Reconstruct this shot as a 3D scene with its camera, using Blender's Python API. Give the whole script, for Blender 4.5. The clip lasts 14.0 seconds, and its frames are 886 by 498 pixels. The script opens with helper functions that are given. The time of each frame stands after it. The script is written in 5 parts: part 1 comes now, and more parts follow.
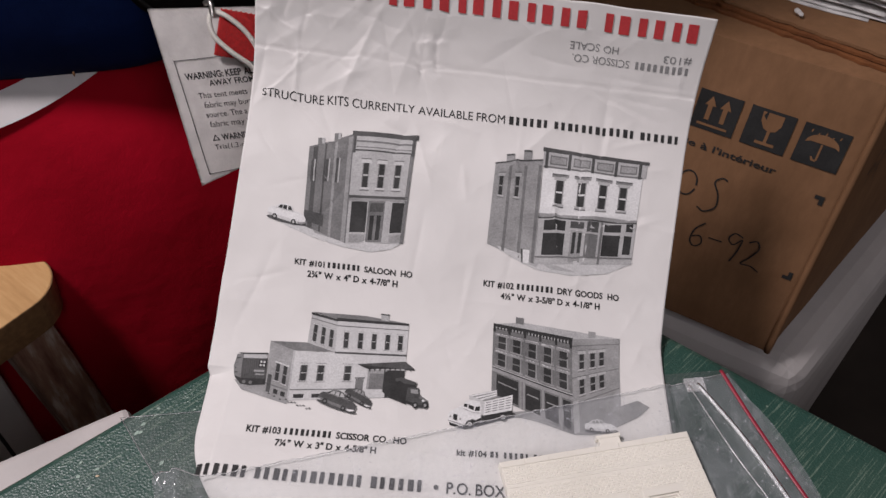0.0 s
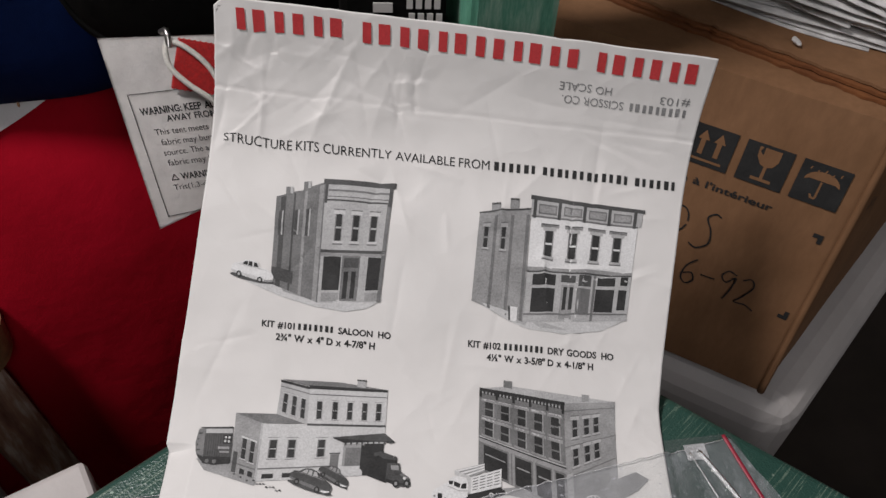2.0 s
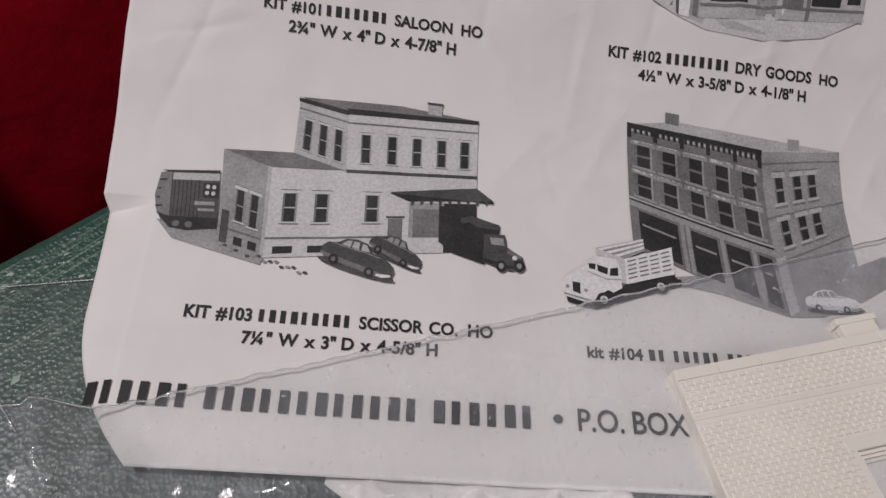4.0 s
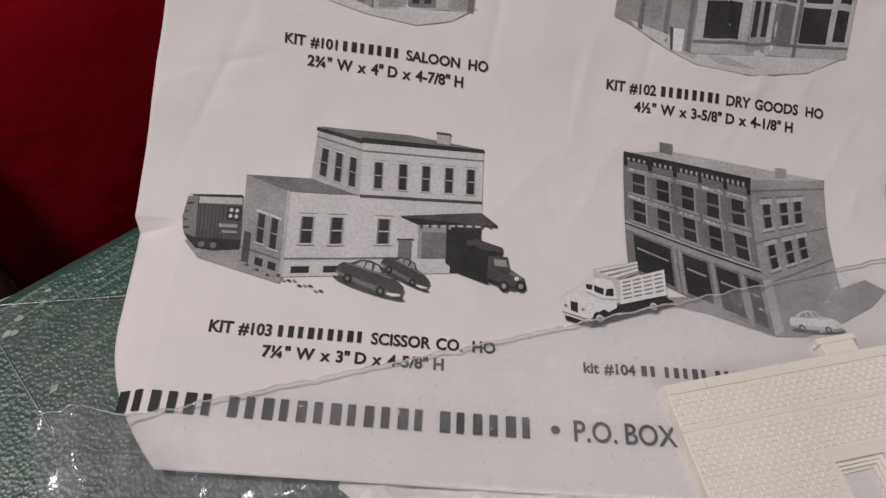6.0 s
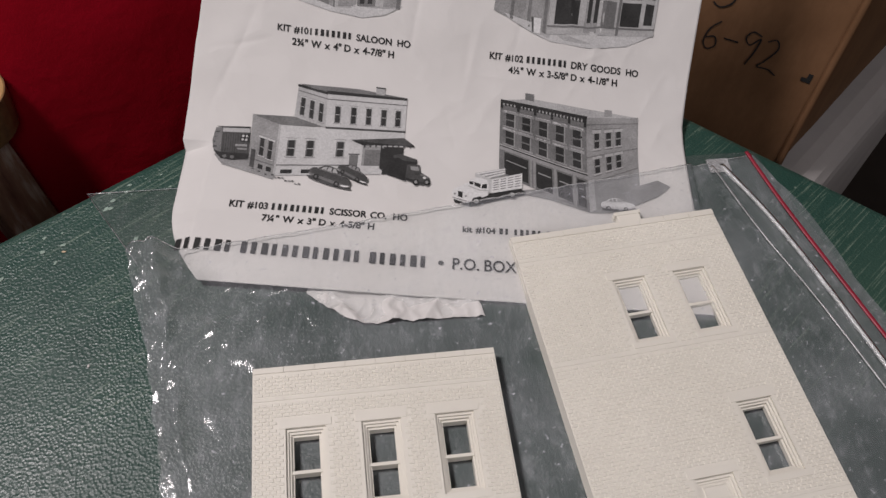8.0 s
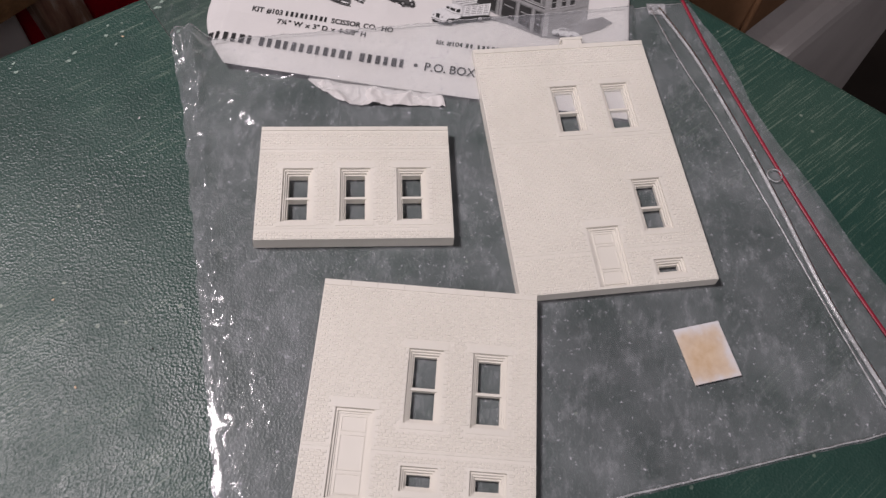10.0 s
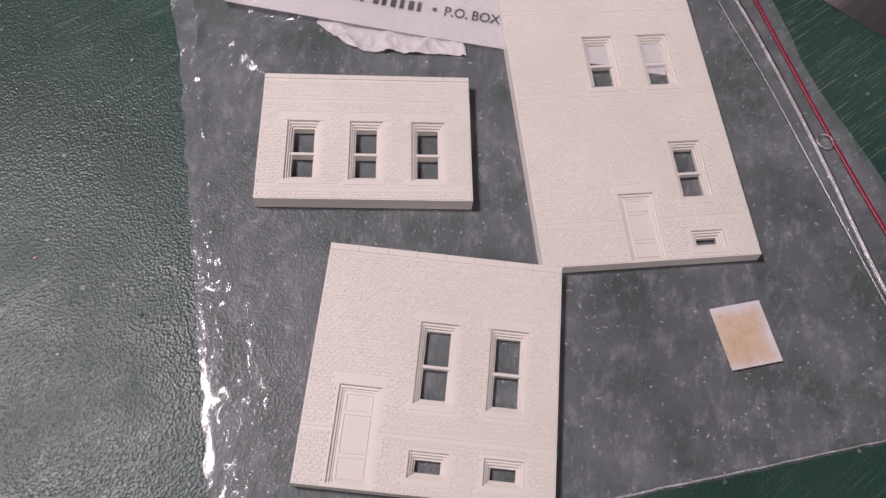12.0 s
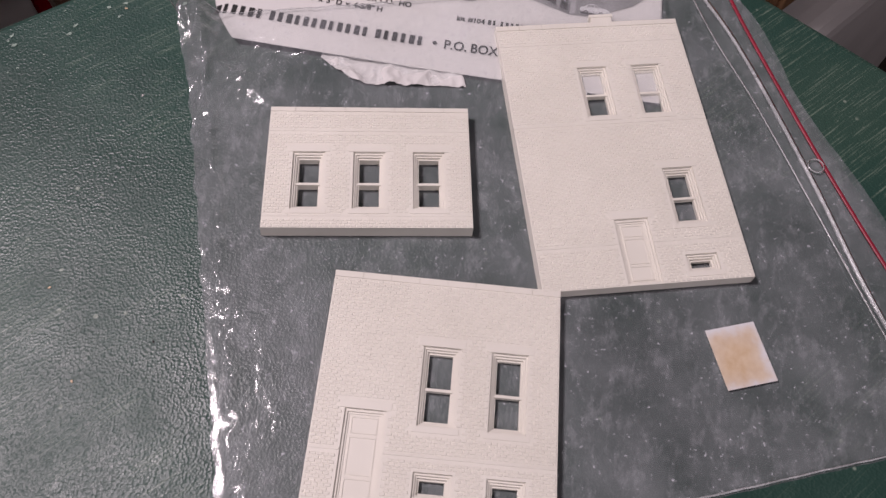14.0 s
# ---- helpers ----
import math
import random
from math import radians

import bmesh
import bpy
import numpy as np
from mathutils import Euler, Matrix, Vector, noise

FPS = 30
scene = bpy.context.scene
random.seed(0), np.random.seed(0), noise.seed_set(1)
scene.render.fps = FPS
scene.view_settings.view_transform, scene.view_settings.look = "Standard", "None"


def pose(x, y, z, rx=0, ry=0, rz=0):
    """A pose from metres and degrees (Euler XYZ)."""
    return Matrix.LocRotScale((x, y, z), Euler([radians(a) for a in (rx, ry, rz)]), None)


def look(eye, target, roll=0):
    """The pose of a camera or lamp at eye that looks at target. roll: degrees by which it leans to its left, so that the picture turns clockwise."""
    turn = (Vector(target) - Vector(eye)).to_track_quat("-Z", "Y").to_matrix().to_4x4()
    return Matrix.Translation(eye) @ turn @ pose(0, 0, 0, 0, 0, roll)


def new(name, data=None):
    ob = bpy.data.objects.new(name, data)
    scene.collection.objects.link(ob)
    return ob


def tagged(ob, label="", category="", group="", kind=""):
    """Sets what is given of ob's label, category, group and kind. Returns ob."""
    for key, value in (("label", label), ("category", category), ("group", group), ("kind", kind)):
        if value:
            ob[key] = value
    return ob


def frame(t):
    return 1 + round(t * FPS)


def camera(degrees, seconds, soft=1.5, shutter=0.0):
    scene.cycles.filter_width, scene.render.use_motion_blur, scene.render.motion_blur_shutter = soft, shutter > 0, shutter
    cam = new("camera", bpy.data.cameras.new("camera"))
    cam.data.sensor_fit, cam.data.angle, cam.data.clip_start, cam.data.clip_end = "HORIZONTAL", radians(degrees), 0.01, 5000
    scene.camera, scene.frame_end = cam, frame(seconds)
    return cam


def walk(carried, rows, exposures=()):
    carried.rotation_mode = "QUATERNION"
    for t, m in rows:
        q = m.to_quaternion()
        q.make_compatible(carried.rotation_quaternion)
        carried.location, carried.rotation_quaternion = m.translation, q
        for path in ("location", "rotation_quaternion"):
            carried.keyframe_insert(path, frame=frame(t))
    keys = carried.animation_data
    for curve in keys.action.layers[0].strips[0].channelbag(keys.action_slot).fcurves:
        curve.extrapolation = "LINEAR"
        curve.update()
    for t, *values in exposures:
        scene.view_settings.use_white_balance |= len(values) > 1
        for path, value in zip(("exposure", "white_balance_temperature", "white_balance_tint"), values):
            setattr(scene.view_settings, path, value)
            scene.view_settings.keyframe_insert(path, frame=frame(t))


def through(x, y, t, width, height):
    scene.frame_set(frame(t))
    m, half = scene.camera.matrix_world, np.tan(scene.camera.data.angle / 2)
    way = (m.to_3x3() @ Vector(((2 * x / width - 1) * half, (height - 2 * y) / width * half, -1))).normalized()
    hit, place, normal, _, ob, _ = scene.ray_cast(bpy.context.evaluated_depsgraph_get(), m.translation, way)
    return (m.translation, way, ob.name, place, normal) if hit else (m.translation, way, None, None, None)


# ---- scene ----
cam = camera(57.8, 14.0)
PATH = [
    (0, (-0.0161, 0.0821, 0.2978), (0.1758, 1.4350, -1.1627), 1.95),
    (0.5, (-0.0183, 0.1200, 0.2955), (0.2053, 1.4550, -1.1765), 2.60),
    (1, (-0.0150, 0.1253, 0.2975), (0.2390, 1.4510, -1.1783), 3.42),
    (1.5, (-0.0133, 0.1220, 0.2953), (0.2460, 1.4483, -1.1790), 3.63),
    (2, (-0.0150, 0.1230, 0.2958), (0.2455, 1.4487, -1.1783), 3.65),
    (2.5, (-0.0120, 0.1168, 0.2955), (0.2467, 1.4445, -1.1767), 3.60),
    (3, (-0.0152, 0.0943, 0.2528), (0.2592, 1.4385, -1.2033), 3.50),
    (3.5, (-0.039, 0.147, 0.179), (0.262, 1.269, -1.45), 7.0),
    (4, (-0.041, 0.171, 0.157), (0.269, 1.255, -1.495), 8.3),
    (6.5, (-0.043, 0.162, 0.174), (0.244, 1.286, -1.455), 7.3),
    (7, (-0.04, 0.15, 0.182), (0.234, 1.292, -1.437), 6.4),
    (7.5, (-0.031, 0.112, 0.206), (0.229, 1.262, -1.409), 5.8),
    (8, (-0.029, 0.068, 0.241), (0.214, 1.203, -1.388), 5.2),
    (8.5, (-0.025, 0.014, 0.271), (0.209, 1.133, -1.371), 5.4),
    (9, (-0.015, -0.015, 0.292), (0.176, 1.053, -1.388), 5.1),
    (9.2, (-0.013, -0.027, 0.294), (0.167, 1.032, -1.393), 5.2),
    (11.3, (-0.01, -0.011, 0.249), (0.11, 0.828, -1.563), 7.9),
    (11.5, (-0.013, -0.01, 0.251), (0.123, 0.843, -1.553), 8.5),
    (12, (-0.012, -0.006, 0.258), (0.113, 0.865, -1.538), 7.6),
    (12.5, (-0.012, -0.004, 0.26), (0.11, 0.884, -1.528), 7.3),
    (13, (-0.011, -0.005, 0.264), (0.103, 0.896, -1.518), 6.6),
    (13.5, (-0.01, -0.006, 0.266), (0.101, 0.912, -1.508), 6.0),
    (14, (-0.011, -0.009, 0.266), (0.1, 0.915, -1.504), 5.8),
]
LIGHT = [(0.0, -0.03, 6500, 12), (1.5, -0.05, 6500, 6), (3.0, 0.0, 6400, 5), (3.5, -0.30, 6500, 11), (4.0, -0.39, 6500, 11), (6.5, -0.38, 6700, 11), (7.5, -0.36, 6650, 10), (9.0, -0.12, 6500, 9), (11.3, -0.14, 6600, 24), (14.0, -0.14, 6600, 22)]
walk(cam, [(t, look(eye, target, roll)) for t, eye, target, roll in PATH], LIGHT)

# ---- world and lamps ----
world = bpy.data.worlds.new("room_air")
scene.world = world
world.use_nodes = True
world.node_tree.nodes["Background"].inputs[0].default_value = (1.0, 0.94, 0.98, 1)
world.node_tree.nodes["Background"].inputs[1].default_value = 0.06


def area_lamp(name, eye, target, size, watts, colour):
    data = bpy.data.lights.new(name, "AREA")
    data.shape, data.size, data.energy, data.color = "DISK", size, watts, colour
    ob = new(name, data)
    ob.matrix_world = look(eye, target)
    return ob


KEY = area_lamp("ceiling_lamp", (-0.58, 0.33, 1.10), (0.0, 0.2, 0.0), 0.24, 14.9, (1.0, 0.925, 0.945))
# Unseen broad fill, added on the camera's side to brighten shaded faces.
FILL = area_lamp("fill_lamp", (0.4, -1.3, 1.3), (0.0, 0.3, 0.0), 1.0, 9.5, (1.0, 0.95, 1.0))

# ---- materials ----


class Nodes:
    def __init__(self, name):
        self.mat = bpy.data.materials.new(name)
        self.mat.use_nodes = True
        self.tree = self.mat.node_tree
        self.bsdf = self.tree.nodes["Principled BSDF"]
        self.out = self.tree.nodes["Material Output"]
        self.coord = self.add("ShaderNodeTexCoord").outputs["Object"]

    def add(self, kind, **inputs):
        node = self.tree.nodes.new(kind)
        for key, value in inputs.items():
            self.put(node.inputs[key.replace("_", " ")], value)
        return node

    def put(self, socket, value):
        if isinstance(value, bpy.types.NodeSocket):
            self.tree.links.new(value, socket)
        else:
            socket.default_value = value

    def stretch(self, sx, sy, sz):
        node = self.add("ShaderNodeMapping", Vector=self.coord)
        node.inputs["Scale"].default_value = (sx, sy, sz)
        return node.outputs[0]

    def noise(self, scale, detail=4.0, rough=0.55, vector=None):
        return self.add("ShaderNodeTexNoise", Vector=vector or self.coord, Scale=scale, Detail=detail, Roughness=rough).outputs["Fac"]

    def ramp(self, fac, stops):
        node = self.add("ShaderNodeValToRGB", Fac=fac)
        els = node.color_ramp.elements
        while len(els) < len(stops):
            els.new(0.5)
        for el, (p, c) in zip(els, stops):
            el.position = p
            el.color = (*c, 1) if len(c) == 3 else c
        return node.outputs[0]

    def mix(self, fac, a, b):
        node = self.add("ShaderNodeMix")
        node.data_type = "RGBA"
        self.put(node.inputs[0], fac)
        self.put(node.inputs[6], a if isinstance(a, bpy.types.NodeSocket) else (*a, 1))
        self.put(node.inputs[7], b if isinstance(b, bpy.types.NodeSocket) else (*b, 1))
        return node.outputs[2]

    def bump(self, height, strength, distance, normal=None):
        node = self.add("ShaderNodeBump", Height=height, Strength=strength, Distance=distance)
        if normal is not None:
            self.put(node.inputs["Normal"], normal)
        return node.outputs[0]

    def set(self, **inputs):
        for key, value in inputs.items():
            self.put(self.bsdf.inputs[key.replace("_", " ")], value if not isinstance(value, tuple) else (*value, 1))
        return self


def plain(name, colour, rough=0.6, vary=0.12, scale=60.0, bump=0.2, depth=0.0005, metal=0.0):
    """A surface of one colour with mottling at two scales and fine relief."""
    n = Nodes(name)
    dark = tuple(c * (1 - vary) for c in colour)
    light = tuple(min(1, c * (1 + vary)) for c in colour)
    coarse = n.ramp(n.noise(scale, 5), [(0.3, dark), (0.7, light)])
    fine = n.noise(scale * 9, 3)
    n.set(Base_Color=coarse, Roughness=rough, Metallic=metal)
    n.set(Normal=n.bump(fine, bump, depth))
    return n.mat


def table_paint():
    n = Nodes("green_table_paint")
    patches = n.noise(9, 6, 0.6)
    colour = n.ramp(patches, [(0.3, (0.016, 0.043, 0.034)), (0.55, (0.022, 0.060, 0.047)), (0.75, (0.034, 0.074, 0.056))])
    scratch = n.noise(60, 6, 0.7, n.stretch(1.0, 9.0, 1.0))
    scratch2 = n.add("ShaderNodeMapping", Vector=n.coord)
    scratch2.inputs["Rotation"].default_value = (0, 0, radians(36))
    scratch2.vector_type = "TEXTURE"
    scratch2.inputs["Scale"].default_value = (1.2, 0.030, 1.0)
    lines = n.ramp(n.noise(42, 5, 0.75, scratch2.outputs[0]), [(0.56, (0, 0, 0)), (0.61, (1, 1, 1))])
    where = n.ramp(n.noise(9, 4), [(0.45, (0, 0, 0)), (0.60, (1, 1, 1))])
    both = n.add("ShaderNodeMix")
    both.data_type, both.blend_type = "RGBA", "MULTIPLY"
    both.inputs[0].default_value = 1.0
    n.put(both.inputs[6], lines)
    n.put(both.inputs[7], where)
    colour = n.mix(both.outputs[2], colour, (0.125, 0.175, 0.135))
    specks = n.ramp(n.add("ShaderNodeTexVoronoi", Vector=n.coord, Scale=110.0).outputs["Distance"], [(0.07, (1, 1, 1)), (0.11, (0, 0, 0))])
    chance = n.ramp(n.noise(31, 3), [(0.52, (0, 0, 0)), (0.57, (0.8, 0.8, 0.8))])
    speck = n.add("ShaderNodeMix")
    speck.data_type, speck.blend_type = "RGBA", "MULTIPLY"
    speck.inputs[0].default_value = 1.0
    n.put(speck.inputs[6], specks)
    n.put(speck.inputs[7], chance)
    colour = n.mix(speck.outputs[2], colour, (0.22, 0.27, 0.22))
    pebbles = n.add("ShaderNodeTexVoronoi", Vector=n.coord, Scale=980.0)
    relief = n.bump(pebbles.outputs["Distance"], 0.33, 0.0005)
    relief = n.bump(n.noise(620, 4, 0.65), 0.32, 0.0006, relief)
    n.set(Base_Color=colour, Roughness=n.ramp(n.noise(30, 4), [(0.3, (0.30,) * 3), (0.7, (0.46,) * 3)]), Normal=relief)
    return n.mat


def crumple(n):
    """Fine facets and sharp little ridges of handled paper."""
    warp = n.add("ShaderNodeVectorMath", Vector=n.coord)
    warp.operation = "ADD"
    shift = n.add("ShaderNodeVectorMath")
    shift.operation = "SCALE"
    n.put(shift.inputs[0], n.add("ShaderNodeTexNoise", Vector=n.coord, Scale=30.0, Detail=3.0).outputs["Color"])
    shift.inputs["Scale"].default_value = 0.025
    n.put(warp.inputs[1], shift.outputs[0])
    relief = None
    for scale, strength, depth in ((26.0, 0.42, 0.0030), (70.0, 0.30, 0.0011)):
        cells = n.add("ShaderNodeTexVoronoi", Vector=warp.outputs[0], Scale=scale)
        relief = n.bump(cells.outputs["Distance"], strength, depth, relief)
    return relief


def paper_material():
    n = Nodes("white_copy_paper")
    colour = n.ramp(n.noise(14, 4), [(0.3, (0.60, 0.585, 0.57)), (0.7, (0.66, 0.645, 0.63))])
    relief = n.bump(n.noise(24, 4, 0.5), 0.25, 0.0035, crumple(n))
    relief = n.bump(n.noise(420, 4, 0.65), 0.25, 0.0002, relief)
    n.set(Base_Color=colour, Roughness=0.62, Normal=relief)
    n.bsdf.inputs["Specular IOR Level"].default_value = 0.3
    return n.mat


def print_tone(name, grey, vary=0.25, tint=(1, 1, 1)):
    n = Nodes(name)
    a = tuple(grey * (1 - vary) * c for c in tint)
    b = tuple(grey * (1 + vary) * c for c in tint)
    blotch = n.ramp(n.noise(95, 5, 0.65), [(0.30, a), (0.70, b)])
    dots = n.ramp(n.noise(1500, 3, 0.7), [(0.36, tuple(0.55 * c for c in a)), (0.64, tuple(min(1.0, 1.25 * c) for c in b))])
    n.set(Base_Color=n.mix(0.30, blotch, dots), Roughness=0.6, Normal=crumple(n))
    n.bsdf.inputs["Specular IOR Level"].default_value = 0.25
    return n.mat


def film_material(name, haze, tint=(0.86, 0.88, 0.90), rough=0.12, through=0.91):
    """Thin clear plastic: light passes, a little is scattered white, wrinkles shine."""
    n = Nodes(name)
    clear = n.add("ShaderNodeBsdfTransparent", Color=(through, through * 1.015, through * 1.005, 1)).outputs[0]
    milky = n.add("ShaderNodeBsdfDiffuse", Color=(*tint, 1)).outputs[0]
    cloud = n.ramp(n.noise(34, 5, 0.6), [(0.3, (haze * 0.5,) * 3), (0.75, (haze * 1.4,) * 3)])
    rub = n.add("ShaderNodeMapping", Vector=n.coord)
    rub.inputs["Rotation"].default_value = (0, 0, radians(78))
    rub.vector_type = "TEXTURE"
    rub.inputs["Scale"].default_value = (0.9, 0.50, 1.0)
    scuff = n.ramp(n.noise(75, 7, 0.78, rub.outputs[0]), [(0.50, (0, 0, 0)), (0.80, (1.5 * haze,) * 3)])
    dust = n.ramp(n.noise(520, 3, 0.7), [(0.64, (0, 0, 0)), (0.72, (3.6 * haze,) * 3)])
    for extra in (scuff, dust):
        plus = n.add("ShaderNodeMix")
        plus.data_type, plus.blend_type = "RGBA", "ADD"
        plus.inputs[0].default_value = 1.0
        n.put(plus.inputs[6], cloud)
        n.put(plus.inputs[7], extra)
        cloud = plus.outputs[2]
    body = n.add("ShaderNodeMixShader", Fac=cloud)
    n.put(body.inputs[1], clear)
    n.put(body.inputs[2], milky)
    relief = n.bump(n.noise(120, 5, 0.62), 0.30, 0.0012)
    relief = n.bump(n.noise(420, 4, 0.6, n.stretch(1.0, 0.35, 1.0)), 0.25, 0.0005, relief)
    shine = n.add("ShaderNodeBsdfGlossy", Color=(1, 1, 1, 1), Roughness=rough, Normal=relief)
    fres = n.add("ShaderNodeFresnel", IOR=1.42, Normal=relief)
    top = n.add("ShaderNodeMixShader", Fac=fres.outputs[0])
    n.put(top.inputs[1], body.outputs[0])
    n.put(top.inputs[2], shine.outputs[0])
    n.put(n.out.inputs["Surface"], top.outputs[0])
    return n.mat


def cardboard_material(name, a, b):
    n = Nodes(name)
    base = n.ramp(n.noise(22, 6, 0.65), [(0.3, a), (0.7, b)])
    fibre = n.noise(180, 5, 0.7, n.stretch(1.0, 1.0, 0.25))
    base = n.mix(n.ramp(fibre, [(0.35, (0.35,) * 3), (0.65, (0.0,) * 3)]), base, tuple(c * 0.7 for c in a))
    n.set(Base_Color=base, Roughness=0.72, Normal=n.bump(fibre, 0.25, 0.0006))
    n.bsdf.inputs["Specular IOR Level"].default_value = 0.25
    return n.mat


def wood_material(name, a, b, c, sx, sy, sz, rough=0.5):
    n = Nodes(name)
    grain = n.noise(24, 7, 0.65, n.stretch(sx, sy, sz))
    n.set(Base_Color=n.ramp(grain, [(0.25, a), (0.5, b), (0.72, c)]), Roughness=rough, Normal=n.bump(grain, 0.3, 0.0008))
    return n.mat


def fabric_material(name, a, b, weave=900.0, rough=0.85, sheen=0.3):
    n = Nodes(name)
    folds = n.ramp(n.noise(9, 5, 0.6), [(0.3, a), (0.7, b)])
    threads = n.noise(weave, 2)
    n.set(Base_Color=folds, Roughness=rough, Normal=n.bump(threads, 0.4, 0.0005, n.bump(n.noise(16, 4), 0.4, 0.008)))
    n.bsdf.inputs["Sheen Weight"].default_value = sheen
    n.bsdf.inputs["Specular IOR Level"].default_value = 0.06
    return n.mat


def post_paint():
    n = Nodes("weathered_green_paint")
    streak = n.noise(60, 6, 0.75, n.stretch(1.0, 1.0, 0.16))
    n.set(Base_Color=n.ramp(streak, [(0.32, (0.04, 0.16, 0.10)), (0.5, (0.12, 0.33, 0.23)), (0.68, (0.40, 0.56, 0.44))]),
          Roughness=0.5, Normal=n.bump(streak, 0.6, 0.002))
    return n.mat


def plastic_white():
    n = Nodes("ivory_styrene")
    tone = n.ramp(n.noise(26, 4), [(0.3, (0.70, 0.672, 0.60)), (0.7, (0.76, 0.732, 0.660))])
    n.set(Base_Color=tone, Roughness=0.42, Normal=n.bump(n.noise(900, 3), 0.15, 0.0002, n.bump(n.noise(70, 3), 0.12, 0.0006)))
    n.bsdf.inputs["Subsurface Weight"].default_value = 0.0
    return n.mat


def stained_card():
    n = Nodes("glue_stained_card")
    span_xy = n.add("ShaderNodeVectorMath", Vector=n.coord)
    span_xy.operation = "ADD"
    span_xy.inputs[1].default_value = (0.0016, 0.0008, 0.0)
    size = n.add("ShaderNodeVectorMath", Vector=span_xy.outputs[0])
    size.operation = "ABSOLUTE"
    axes = n.add("ShaderNodeSeparateXYZ", Vector=size.outputs[0])
    d = n.add("ShaderNodeMath")
    d.operation = "SMOOTH_MAX"
    n.put(d.inputs[0], axes.outputs[0])
    n.put(d.inputs[1], axes.outputs[1])
    d.inputs[2].default_value = 0.004
    edge = n.add("ShaderNodeMath")
    edge.operation = "ADD"
    n.put(edge.inputs[0], d.outputs["Value"])
    wob = n.add("ShaderNodeMath")
    wob.operation = "MULTIPLY"
    n.put(wob.inputs[0], n.noise(180, 4))
    wob.inputs[1].default_value = 0.008
    n.put(edge.inputs[1], wob.outputs[0])
    stain = n.ramp(edge.outputs[0], [(0.0116, (1, 1, 1)), (0.0122, (0, 0, 0))])
    beige = n.ramp(n.noise(260, 5), [(0.3, (0.56, 0.40, 0.25)), (0.7, (0.66, 0.52, 0.37))])
    n.set(Base_Color=n.mix(stain, (0.68, 0.67, 0.68), beige), Roughness=0.55, Normal=n.bump(n.noise(300, 4), 0.4, 0.0004))
    return n.mat


GREEN = table_paint()
PAPER = paper_material()
STYRENE = plastic_white()
CARD = cardboard_material("brown_cardboard", (0.165, 0.084, 0.040), (0.225, 0.118, 0.060))
CARD_EDGE = cardboard_material("torn_cardboard_edge", (0.10, 0.035, 0.014), (0.22, 0.085, 0.030))
INK = print_tone("black_ink", 0.022)
INK_RED = print_tone("red_ink", 0.42, 0.12, (1.0, 0.085, 0.095))
INK_GREY = print_tone("faded_grey_ink", 0.20)
TONE = {k: print_tone("halftone_" + k, g, v) for k, g, v in (
    ("black", 0.028, 0.5), ("dark", 0.065, 0.4), ("mid", 0.15, 0.32), ("soft", 0.26, 0.26), ("light", 0.38, 0.18), ("pale", 0.49, 0.11), ("white", 0.64, 0.03))}
FILM = film_material("clear_bag_film", 0.135, (0.70, 0.71, 0.76), 0.12, 0.76)
FILM_THIN = film_material("clear_bag_film_back", 0.04)
ZIP_WHITE = film_material("bag_zip_ridge", 0.26, (0.9, 0.9, 0.92), 0.2)
ZIP_RED = plain("red_zip_stripe", (0.27, 0.02, 0.04), 0.4)
RED = fabric_material("crimson_nylon", (0.24, 0.002, 0.009), (0.32, 0.003, 0.014), 700, 0.9, 0.0)
WHITE_CLOTH = fabric_material("white_nylon", (0.55, 0.53, 0.53), (0.66, 0.64, 0.64), 800)
BLUE = fabric_material("navy_canvas", (0.0015, 0.006, 0.032), (0.0026, 0.010, 0.052), 1200, 0.85, 0.0)
BLACK = fabric_material("black_canvas", (0.004, 0.004, 0.004), (0.007, 0.0065, 0.006), 1100, 0.9, 0.0)
TAG = plain("dirty_white_tag", (0.70, 0.68, 0.66), 0.6, 0.14, 55, 0.35, 0.001)
CORD = plain("white_braided_cord", (0.62, 0.60, 0.55), 0.7, 0.15, 900, 0.8, 0.0006)
WEBBING = plain("red_webbing", (0.62, 0.018, 0.018), 0.65, 0.25, 700, 0.9, 0.0012)
STEEL = plain("steel", (0.55, 0.53, 0.50), 0.3, 0.1, 200, 0.1, 0.0002, 1.0)
BEECH = wood_material("pale_stool_wood", (0.36, 0.20, 0.075), (0.47, 0.28, 0.115), (0.55, 0.35, 0.16), 1.0, 7.0, 7.0)
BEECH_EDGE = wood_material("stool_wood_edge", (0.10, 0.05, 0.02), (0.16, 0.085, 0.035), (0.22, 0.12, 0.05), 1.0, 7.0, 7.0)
OLD_WOOD = wood_material("paint_streaked_wood", (0.09, 0.025, 0.016), (0.26, 0.15, 0.10), (0.62, 0.57, 0.50), 3.2, 3.2, 0.5, 0.8)
WHITE_BIN = plain("grey_white_bin", (0.54, 0.51, 0.495), 0.55, 0.12, 12, 0.2, 0.002)
CARTON = plain("white_carton_board", (0.55, 0.53, 0.51), 0.6, 0.08, 20)
NEWS = plain("newsprint", (0.50, 0.49, 0.48), 0.8, 0.25, 90, 0.3)
GPOST = post_paint()
CHIPPED = plain("chipped_pale_paint", (0.25, 0.33, 0.28), 0.5, 0.3, 400, 0.5, 0.0004)
STAIN = stained_card()
FLOOR = plain("dark_floor", (0.045, 0.035, 0.030), 0.7, 0.3, 8)
WALL = plain("room_wall", (0.24, 0.21, 0.18), 0.85, 0.08, 3)
